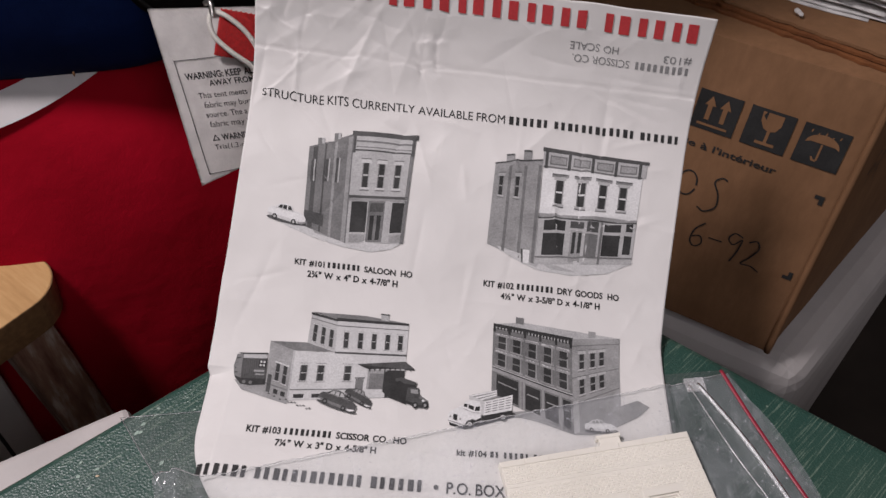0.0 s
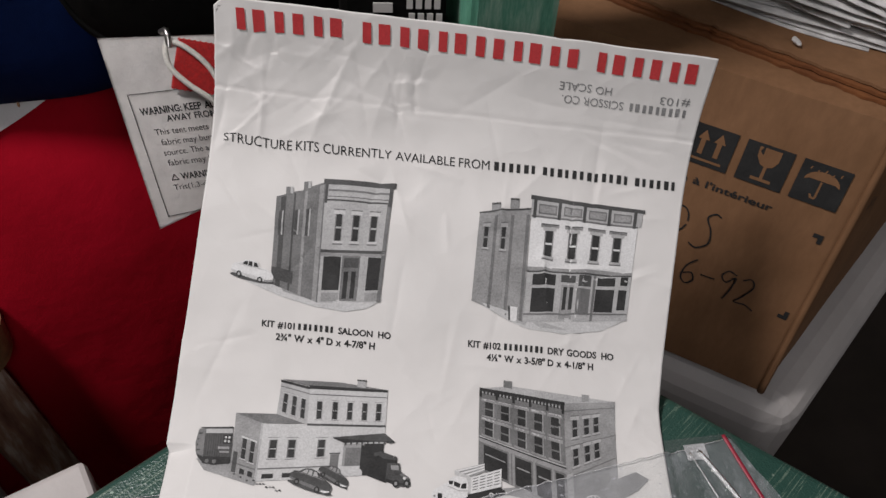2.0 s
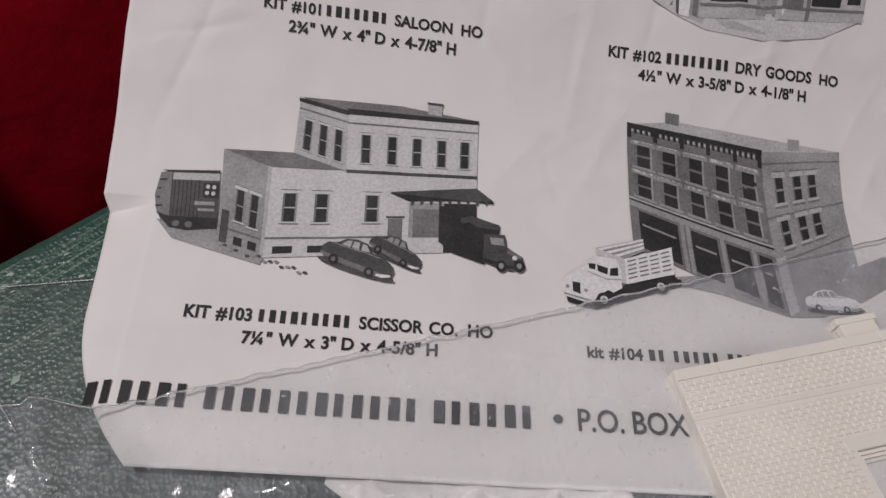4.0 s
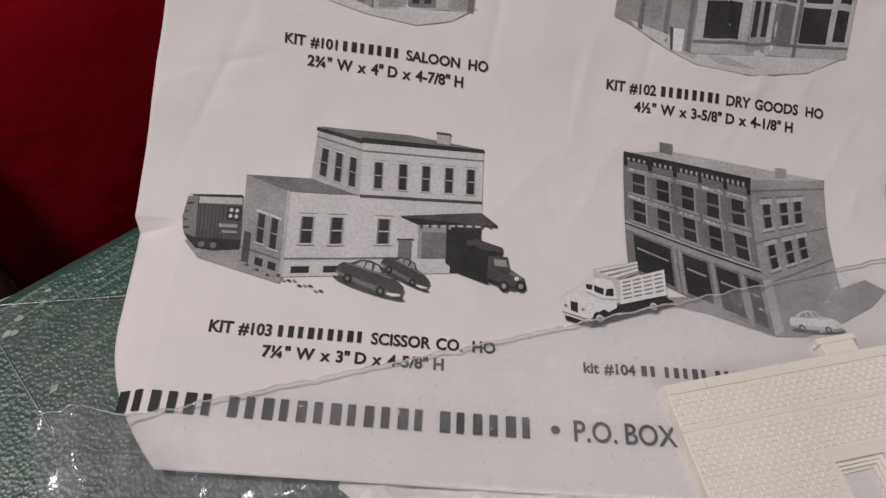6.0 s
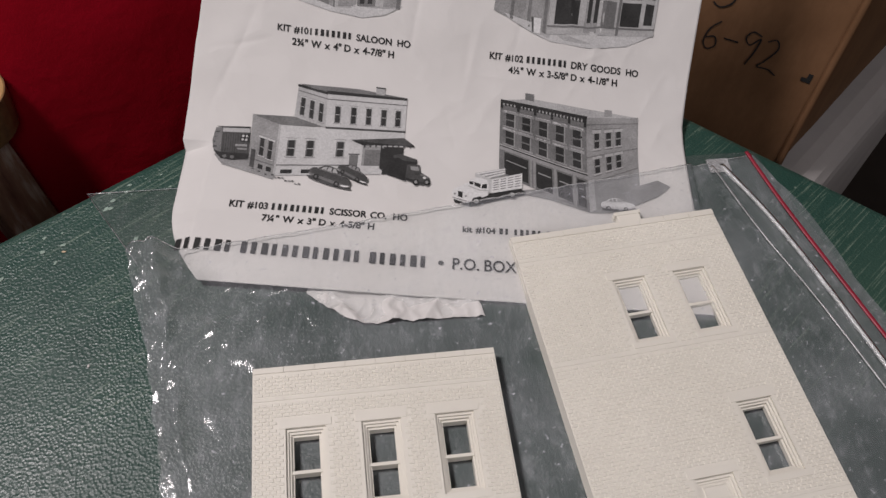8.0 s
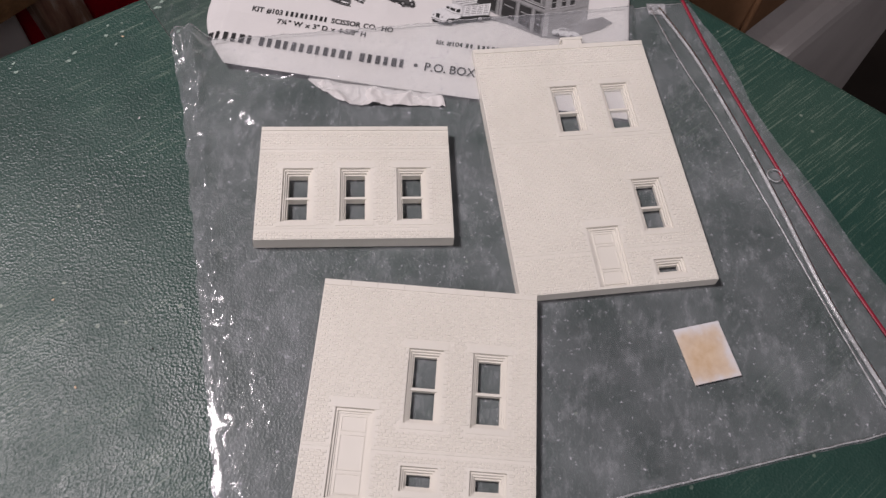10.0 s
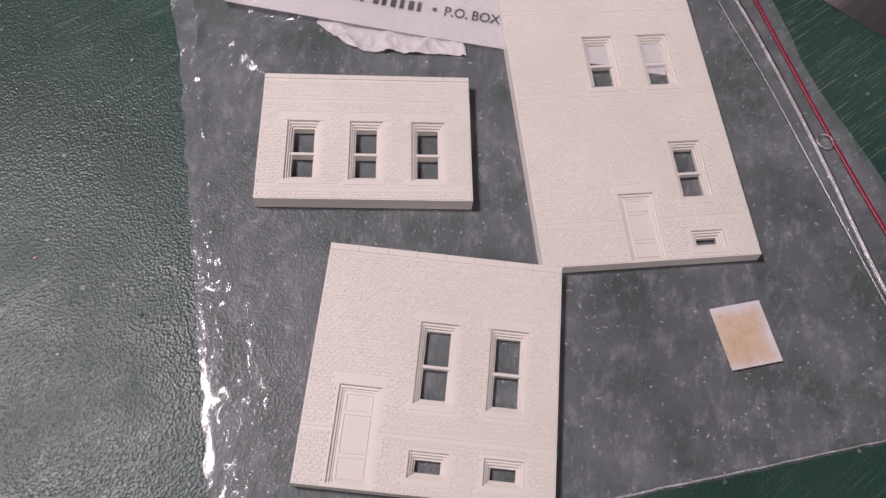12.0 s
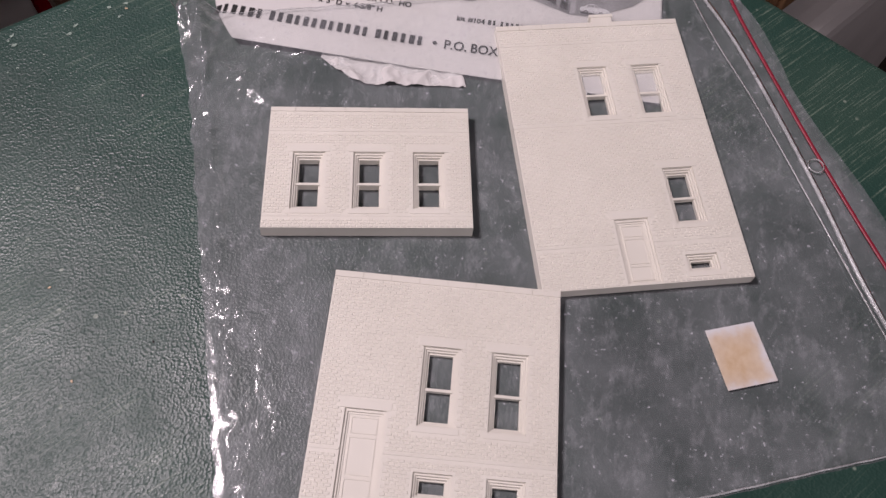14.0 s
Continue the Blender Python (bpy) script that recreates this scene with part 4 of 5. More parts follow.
# ---- the zip bag ----
BAG_BL, BAG_BR, BAG_TR, BAG_TL = Vector((-0.0640, 0.0085)), Vector((0.212, 0.0595)), Vector((0.1425, 0.270)), Vector((-0.102, 0.238))


def over_sheet(x, y):
    """Height of the printed sheet's upper face above a place on the table, or none."""
    u = x * 0.984 - y * 0.178 + 0.130
    b = x * 0.178 + y * 0.984 - 0.211
    if b < -0.003 or u < -0.006 or u > 0.194:
        return 0.0
    lo = next((k for k in range(599) if RISE[k][0] >= b), 0)
    edge = min(1.0, (b + 0.003) / 0.004, (u + 0.006) / 0.004)
    return edge * (sheet_point(max(u, 0.004), lo * 0.0005).z + 0.0013)


def bag_point(s, t):
    right_bow = -0.0060 * math.sin(math.pi * t) + 0.0022 * math.sin(17 * t) * t
    a, b = BAG_BL.lerp(BAG_BR, s), BAG_TL.lerp(BAG_TR, s)
    p = a.lerp(b, t)
    p.x += right_bow * max(0.0, (s - 0.8) / 0.2) + 0.0016 * noise.noise(Vector((0, t * 30, 5))) * (1 - s)
    p.y += 0.0008 * noise.noise(Vector((s * 25, 3, 8))) * (1 - t) + 0.0008 * noise.noise(Vector((s * 60, 0, 1))) * t
    z = 0.00045 + 0.0002 * noise.noise(Vector((p.x * 60, p.y * 60, 0)))
    mid = 0.030 + 0.014 * noise.noise(Vector((0, t * 7, 3)))
    left = math.exp(-((s - mid) / 0.012) ** 2) + 0.16 * math.exp(-((s - 0.05) / 0.035) ** 2)
    z += left * (0.0030 * (1 - 2 * abs(noise.noise(Vector((p.x * 90, p.y * 38, 2))))) ** 2 + 0.0020 * (1 - 2 * abs(noise.noise(Vector((p.x * 240, p.y * 120, 4))))) ** 2)
    open_area = max(0.0, (t - 0.72) / 0.28) * max(0.0, 1 - s / 0.45)
    z += open_area * (0.0060 * max(0.0, 1 - 2.2 * abs(noise.noise(Vector((p.x * 34, p.y * 52, 9))))) ** 2 + 0.0022 * max(0.0, 1 - 2 * abs(noise.noise(Vector((p.x * 120, p.y * 100, 19))))) ** 2)
    z += 0.013 * math.exp(-((s / 0.07) ** 2 + ((1 - t) / 0.10) ** 2))
    z += 0.0020 * max(0.0, (s - 0.86) / 0.14) * abs(noise.noise(Vector((p.x * 30, p.y * 40, 12))))
    z = max(z, over_sheet(p.x, p.y))
    return Vector((p.x, p.y, z))


def zip_bag():
    bag = thing("zip_bag", pose(0, 0, 0), "clear wrinkled plastic zip bag with red stripe on the table", "plastic bag")
    part("front_film", grid_bm(190, 170, bag_point), FILM, bag, smooth=True).visible_shadow = False

    def back(s, t):
        a = Vector((-0.0635, 0.0100)).lerp(Vector((0.210, 0.0605)), s)
        b = Vector((-0.1078, 0.274)).lerp(Vector((0.142, 0.272)), s)
        p = a.lerp(b, t)
        p.x += -0.007 * math.sin(math.pi * t) * max(0.0, (s - 0.8) / 0.2)
        p.x -= 0.0152 * max(0.0, (t - 0.87) / 0.13) * (1 - s)
        return Vector((p.x, p.y, 0.0002 + 0.00004 * noise.noise(Vector((p.x * 80, p.y * 80, 6)))))
    part("back_film", grid_bm(60, 60, back), FILM_THIN, bag, smooth=True)
    # Glint along the loose flap's outline, drawn as a thin milky tube.
    rim = [back(0.0, 0.87 + 0.013 * k) + Vector((0, 0, 0.0002)) for k in range(11)] + [back(0.015 * k, 1.0) + Vector((0, 0, 0.0002)) for k in range(1, 16)]
    part("back_edge_glint", tube_bm(rim, 0.00022, 5), ZIP_WHITE, bag, "", True)
    z = 0.0016
    ridge = bezier([(0.125, 0.265, z), (0.136, 0.236, z), (0.145, 0.202, z), (0.155, 0.156, z), (0.164, 0.107, z), (0.176, 0.064, z)], 10)
    part("zip_ridge", tube_bm(ridge, 0.0012, 8, flat=0.7), ZIP_WHITE, bag, "milky white zip ridge", True)
    ridge2 = bezier([(0.121, 0.265, z), (0.129, 0.231, z), (0.139, 0.198, z), (0.151, 0.150, z), (0.162, 0.104, z), (0.173, 0.062, z)], 10)
    part("zip_ridge", tube_bm(ridge2, 0.00045, 6, flat=0.8), ZIP_WHITE, bag, "", True)
    red = bezier([(0.138, 0.271, z), (0.143, 0.243, z), (0.152, 0.203, z), (0.161, 0.166, z), (0.173, 0.122, z), (0.185, 0.085, z), (0.194, 0.060, z)], 10)
    part("zip_stripe", tube_bm(red, 0.0009, 8, flat=0.5), ZIP_RED, bag, "thin red stripe beside the zip", True)
    part("zip_end", box_bm(0.1195, 0.1285, 0.2615, 0.2685, 0.0010, 0.0016, 0.0002), ZIP_WHITE, bag, "crushed milky end of the zip")
    hole = [(0.1575 + 0.0032 * math.cos(a), 0.1660 + 0.0032 * math.sin(a), 0.0020) for a in (2 * math.pi * k / 24 for k in range(25))]
    part("vent_ring", tube_bm(hole, 0.00035, 6), ZIP_WHITE, bag, "", True)
    seam = [bag_point(k / 60, 0.004) + Vector((0, 0, 0.0004)) for k in range(61)]
    part("bottom_seam", tube_bm(seam, 0.0005, 6), ZIP_WHITE, bag, "", True)
    mouth = [bag_point(k / 120, 0.998) + Vector((0, 0, 0.0003)) for k in range(121)]
    part("mouth_edge", tube_bm(mouth, 0.00022, 5), ZIP_WHITE, bag, "", True)


zip_bag()


def scrap():
    def fn(s, t):
        ragged = 0.0011 * noise.noise(Vector((s * 9, 4, 2))) + 0.0005 * noise.noise(Vector((s * 30, 4, 2)))
        x = -0.041 + 0.056 * s + 0.010 * (t - 0.5) * (0.5 - s)
        y = 0.2075 + 0.026 * t + (0.014 * (max(0.0, 0.30 - s) / 0.30) ** 1.3 + ragged - 0.002 * s) * (1 - t)
        folds = (1 - 2 * abs(noise.noise(Vector((x * 70, y * 90, 1))))) ** 2 + 0.5 * (1 - 2 * abs(noise.noise(Vector((x * 190, y * 170, 5))))) ** 2
        return Vector((x, y, 0.0005 + 0.0016 * folds * (1 - t) * min(1.0, 8 * s + 0.2)))
    lone("paper_scrap", grid_bm(90, 40, fn), PAPER, "crumpled white paper scrap under the sheet inside the bag", "paper", smooth=True)


scrap()


# ---- moulded wall panels ----
def slab_bm(w, h, t, holes, flare=0.0):
    """A plate with openings, whose left and lower edges slope out towards the back."""
    bm = bmesh.new()
    xs = sorted({0.0, w, *[a for r in holes for a in (r[0], r[1])]})
    ys = sorted({0.0, h, *[a for r in holes for a in (r[2], r[3])]})

    def solid(i, j):
        if i < 0 or j < 0 or i >= len(xs) - 1 or j >= len(ys) - 1:
            return False
        x, y = (xs[i] + xs[i + 1]) / 2, (ys[j] + ys[j + 1]) / 2
        return not any(r[0] < x < r[1] and r[2] < y < r[3] for r in holes)
    cache = {}

    def vert(x, y, z):
        key = (round(x, 6), round(y, 6), round(z, 6))
        if key not in cache:
            cache[key] = bm.verts.new((x, y, z))
        return cache[key]
    for i in range(len(xs) - 1):
        for j in range(len(ys) - 1):
            if not solid(i, j):
                continue
            x0, x1, y0, y1 = xs[i], xs[i + 1], ys[j], ys[j + 1]
            bm.faces.new((vert(x0, y0, t), vert(x1, y0, t), vert(x1, y1, t), vert(x0, y1, t)))
            bm.faces.new((vert(x0, y0, 0), vert(x0, y1, 0), vert(x1, y1, 0), vert(x1, y0, 0)))
            if not solid(i - 1, j):
                bm.faces.new((vert(x0, y0, 0), vert(x0, y0, t), vert(x0, y1, t), vert(x0, y1, 0)))
            if not solid(i + 1, j):
                bm.faces.new((vert(x1, y0, 0), vert(x1, y1, 0), vert(x1, y1, t), vert(x1, y0, t)))
            if not solid(i, j - 1):
                bm.faces.new((vert(x0, y0, 0), vert(x1, y0, 0), vert(x1, y0, t), vert(x0, y0, t)))
            if not solid(i, j + 1):
                bm.faces.new((vert(x0, y1, 0), vert(x0, y1, t), vert(x1, y1, t), vert(x1, y1, 0)))
    for (x, y, z), v in cache.items():
        if z == 0.0:
            v.co.x -= flare if x == 0.0 else 0.0
            v.co.y -= 0.5 * flare if y == 0.0 else 0.0
    return bm


MM = 0.001


def ring(bm, x0, x1, y0, y1, inset, z0, z1, sill=None):
    """A rectangular frame between z0 and z1, inset wide."""
    b = inset if sill is None else sill
    outer = [(x0, y0), (x1, y0), (x1, y1), (x0, y1)]
    inner = [(x0 + inset, y0 + b), (x1 - inset, y0 + b), (x1 - inset, y1 - inset), (x0 + inset, y1 - inset)]
    lo, li, ho, hi = [[bm.verts.new((x, y, z)) for x, y in loop] for z in (z0, z1) for loop in (outer, inner)]
    for i in range(4):
        k = (i + 1) % 4
        bm.faces.new((ho[i], ho[k], hi[k], hi[i]))
        bm.faces.new((lo[i], li[i], li[k], lo[k]))
        bm.faces.new((lo[i], lo[k], ho[k], ho[i]))
        bm.faces.new((li[i], hi[i], hi[k], li[k]))


def window_part(panel, x0, x1, y0, y1, t, small=False):
    bm = bmesh.new()
    ring(bm, x0, x1, y0, y1, 0.8 * MM, 0.0003, t - 0.9 * MM)
    ring(bm, x0 + 0.8 * MM, x1 - 0.8 * MM, y0 + 0.8 * MM, y1 - 0.8 * MM, 0.7 * MM, 0.0003, t - 1.6 * MM)
    frame_ob = part("window_frame", bm, STYRENE, panel)
    a = 1.5 * MM
    bm = bmesh.new()
    ring(bm, x0 + a, x1 - a, y0 + a, y1 - a, 0.7 * MM, 0.0004, t - 2.5 * MM)
    part("sash", bm, STYRENE, frame_ob)
    if not small:
        m = y0 + (y1 - y0) * 0.47
        part("meeting_rail", box_bm(x0 + a, x1 - a, m - 0.55 * MM, m + 0.55 * MM, 0.0004, t - 1.9 * MM, 0.00015), STYRENE, frame_ob)
        part("lintel", box_bm(x0 - 1.9 * MM, x1 + 1.9 * MM, y1 + 0.05 * MM, y1 + 2.7 * MM, t - 0.2 * MM, t + 0.22 * MM, 0.0001), STYRENE, panel)
    part("sill", box_bm(x0 - 1.5 * MM, x1 + 1.5 * MM, y0 - 2.2 * MM, y0 - 0.05 * MM, t - 0.2 * MM, t + 0.25 * MM, 0.0001), STYRENE, panel)


def door_part(panel, x0, x1, y0, y1, t):
    bm = bmesh.new()
    ring(bm, x0, x1, y0, y1, 0.9 * MM, 0.0003, t - 0.8 * MM, 0.5 * MM)
    ring(bm, x0 + 0.9 * MM, x1 - 0.9 * MM, y0 + 0.5 * MM, y1 - 0.9 * MM, 0.7 * MM, 0.0003, t - 1.4 * MM, 0.3 * MM)
    jamb = part("door_frame", bm, STYRENE, panel)
    a, w, h = x0 + 1.6 * MM, x1 - x0 - 3.2 * MM, y1 - y0 - 2.4 * MM
    leaf = part("door_leaf", box_bm(a, a + w, y0 + 0.8 * MM, y0 + 0.8 * MM + h, 0.0003, t - 1.7 * MM), STYRENE, jamb)
    for f0, f1 in ((0.03, 0.27), (0.31, 0.74), (0.78, 0.97)):
        ya, yb = y0 + 0.8 * MM + f0 * h, y0 + 0.8 * MM + f1 * h
        bm = bmesh.new()
        ring(bm, a + 0.9 * MM, a + w - 0.9 * MM, ya, yb, 0.28 * MM, t - 1.75 * MM, t - 1.45 * MM)
        part("door_panel", bm, STYRENE, jamb)
    part("lintel", box_bm(x0 - 1.7 * MM, x1 + 1.7 * MM, y1 + 0.05 * MM, y1 + 2.7 * MM, t - 0.2 * MM, t + 0.22 * MM, 0.0001), STYRENE, panel)
    return leaf


def brick_spots(w, h, keep_out):
    """Running-bond courses: (x0, x1, y0, y1, whole) of every brick clear of the openings."""
    L, H, J, JV = 2.05 * MM, 1.20 * MM, 0.16 * MM, 0.22 * MM
    spots = []
    for r in range(int((h - 0.4 * MM) / H)):
        y0 = 0.3 * MM + r * H
        y1 = y0 + H - J
        x = 0.4 * MM - (L / 2 if r % 2 else 0)
        while x < w - 0.4 * MM:
            x0, x1 = max(x, 0.35 * MM), min(x + L - JV, w - 0.35 * MM)
            x += L
            if x1 - x0 < 0.5 * MM or any(x1 > k[0] and x0 < k[1] and y1 > k[2] and y0 < k[3] for k in keep_out):
                continue
            spots.append((x0, x1, y0, y1, x1 - x0 > L - JV - 1e-7))
    return spots


def bricks_mesh(spots, t, rnd):
    verts, faces = [], []
    for x0, x1, y0, y1, whole in spots:
        z = t + rnd.uniform(0.21, 0.28) * MM
        d = 0.20 * MM
        n = len(verts)
        verts += [(x0, y0, t), (x1, y0, t), (x1, y1, t), (x0, y1, t), (x0 + d, y0 + d, z), (x1 - d, y0 + d, z), (x1 - d, y1 - d, z), (x0 + d, y1 - d, z)]
        faces += [(n + 4, n + 5, n + 6, n + 7), (n, n + 1, n + 5, n + 4), (n + 1, n + 2, n + 6, n + 5), (n + 2, n + 3, n + 7, n + 6), (n + 3, n, n + 4, n + 7)]
    me = bpy.data.meshes.new("bricks")
    me.from_pydata(verts, [], faces)
    me.materials.append(STYRENE)
    return me


BRICK = bricks_mesh([(0.0, 1.83 * MM, 0.0, 1.04 * MM, True)], 0.0, random.Random(5))


def brickwork(panel, w, h, t, keep_out, seed):
    """The lowest whole bricks stand singly; the courses above are one joined part."""
    rnd = random.Random(seed)
    spots = brick_spots(w, h, keep_out)
    single = [s for s in spots if s[4]][:300]
    taken = set(single)
    for x0, x1, y0, y1, whole in single:
        ob = new("brick", BRICK)
        ob.parent = panel
        ob.location = (x0, y0, t - rnd.uniform(0.0, 0.03) * MM)
    rest = new("brickwork", bricks_mesh([s for s in spots if s not in taken], t, rnd))
    rest.parent = panel
    tagged(rest, kind="stuff")


def wall_panel(m, w, h, t, windows, small, doors, bands, label, seed, chimney=None):
    panel = thing("model_wall_panel", m, label, "model kit wall", "ivory kit wall panels")
    holes = [*windows, *small, *doors]
    bm = slab_bm(w, h, t, holes, 0.5 * MM)
    plate = part("plate", bm, STYRENE, panel)
    keep = []
    for x0, x1, y0, y1 in windows:
        window_part(panel, x0, x1, y0, y1, t)
        keep += [(x0 - 0.3 * MM, x1 + 0.3 * MM, y0 - 0.2 * MM, y1), (x0 - 2 * MM, x1 + 2 * MM, y1, y1 + 2.8 * MM), (x0 - 1.6 * MM, x1 + 1.6 * MM, y0 - 2.3 * MM, y0)]
    for x0, x1, y0, y1 in small:
        window_part(panel, x0, x1, y0, y1, t, True)
        keep += [(x0 - 0.3 * MM, x1 + 0.3 * MM, y0 - 0.2 * MM, y1 + 0.3 * MM), (x0 - 1.6 * MM, x1 + 1.6 * MM, y0 - 2.3 * MM, y0)]
    for x0, x1, y0, y1 in doors:
        door_part(panel, x0, x1, y0, y1, t)
        keep += [(x0 - 0.3 * MM, x1 + 0.3 * MM, 0, y1), (x0 - 1.8 * MM, x1 + 1.8 * MM, y1, y1 + 2.8 * MM)]
    for y0, y1, proud in bands:
        spans = [(0.0, w)]
        for x0, x1, ya, yb in doors:
            if ya < y1 and yb > y0:
                spans = [(0.0, x0 - 0.2 * MM), (x1 + 0.2 * MM, w)]
        for a, b in spans:
            n = max(1, round((b - a) / (9.6 * MM)))
            for k in range(n):
                part("stone_course", box_bm(a + (b - a) * k / n + 0.04 * MM, a + (b - a) * (k + 1) / n - 0.04 * MM, y0, y1, t - 0.2 * MM, t + proud * MM, 0.00008, segs=1), STYRENE, panel)
        keep.append((0, w, y0 - 0.1 * MM, y1 + 0.1 * MM))
    brickwork(panel, w, h, t, keep, seed)
    if chimney:
        x0, x1, hh = chimney
        c = part("chimney_stub", box_bm(x0, x1, h - 0.2 * MM, h + hh, 0.0002, t - 0.3 * MM, 0.0002), STYRENE, panel)
        part("chimney_cap", box_bm(x0 - 0.7 * MM, x1 + 0.7 * MM, h + hh - 1.4 * MM, h + hh + 0.2 * MM, 0.0001, t, 0.0002), STYRENE, c)
    return panel


def mm(*rows):
    return [tuple(a * MM for a in r) for r in rows]


wall_panel(pose(-0.0616, 0.1358, 0.0005, 0, 0, -0.4), 0.0784, 0.0549, 5.9 * MM,
           mm((10.0, 22.2, 8.2, 33.6), (33.2, 45.4, 8.2, 33.6), (56.2, 68.4, 8.2, 33.6)), [], [],
           [(0.0048, 0.0056, 0.16), (0.0432, 0.0442, 0.24), (0.0528, 0.0548, 0.40)],
           "short ivory plastic kit wall with three sash windows, on the bag", 1)
wall_panel(pose(0.0407, 0.1092, 0.0006, 0.2, 0, 4.3), 0.0797, 0.1256, 4.6 * MM,
           mm((31.2, 43.4, 75.9, 101.2), (54.2, 66.4, 75.9, 101.2), (55.8, 68.0, 24.3, 49.2)), mm((55.8, 67.9, 4.0, 11.0)), mm((32.0, 45.0, 0.9, 27.7)),
           [(0.0170, 0.0177, 0.20), (0.0717, 0.0725, 0.22), (0.1140, 0.1148, 0.22), (0.1230, 0.1255, 0.40)],
           "tall ivory plastic kit wall with chimney stub, door and windows", 2, (0.0425, 0.0515, 0.0045))
wall_panel(pose(-0.0429, 0.0374, 0.0005, 0, 0, -6.6), 0.0813, 0.0823, 4.4 * MM,
           mm((34.4, 47.0, 28.6, 56.6), (58.0, 70.6, 28.6, 56.6)), mm((34.9, 47.5, 5.2, 13.6), (58.6, 71.2, 5.2, 13.6)), mm((10.4, 24.2, 1.2, 32.4)),
           [(0.0182, 0.0190, 0.24), (0.0798, 0.0822, 0.35)],
           "square ivory plastic kit wall with door and two sash windows", 3)


def card(name, cx, cy, w, h, turn, mat, label):
    bm = box_bm(-w / 2, w / 2, -h / 2, h / 2, 0, 0.00035, 0.0001, segs=1)
    return lone(name, bm, mat, label, "card", pose(cx, cy, 0.0011, 0, 0, turn))


card("stained_card", 0.1103, 0.0860, 0.0188, 0.0228, 10.5, STAIN, "small white card with a beige glue stain on the bag")
card("white_card", 0.0655, 0.0120, 0.024, 0.030, -27.0, CARTON, "plain white card lying at the bag's bottom edge")


# ---- things behind the table ----
BU, BV, BD = Vector((0.8, -0.6, 0)), Vector((0.1404, 0.1872, 0.972)), Vector((0.77, 0.64, -0.02))
BOX0 = Vector((0.194, 0.419, 0.039))


def face_point(a, b, off=0.0):
    """A place on the carton's front, a metres across and b up from the first symbol's corner."""
    n = BU.cross(BV).normalized()
    return BOX0 + BU * a + BV * b + n * off


def on_front(bm, off):
    for v in bm.verts:
        v.co = face_point(v.co.x, v.co.y, off)
    return bm


def flat_poly(bm, pts):
    bm.faces.new([bm.verts.new((x, y, 0)) for x, y in pts])


def stroke_bm(points, width):
    """A flat pen stroke along points in one plane."""
    bm = bmesh.new()
    pts = bezier([(x, y, 0) for x, y in points], 6)
    prev = None
    for k, p in enumerate(pts):
        d = (pts[min(k + 1, len(pts) - 1)] - pts[max(k - 1, 0)]).normalized()
        side = Vector((-d.y, d.x, 0)) * width * 0.5
        pair = bm.verts.new(p + side), bm.verts.new(p - side)
        if prev:
            bm.faces.new((prev[0], pair[0], pair[1], prev[1]))
        prev = pair
    return bm


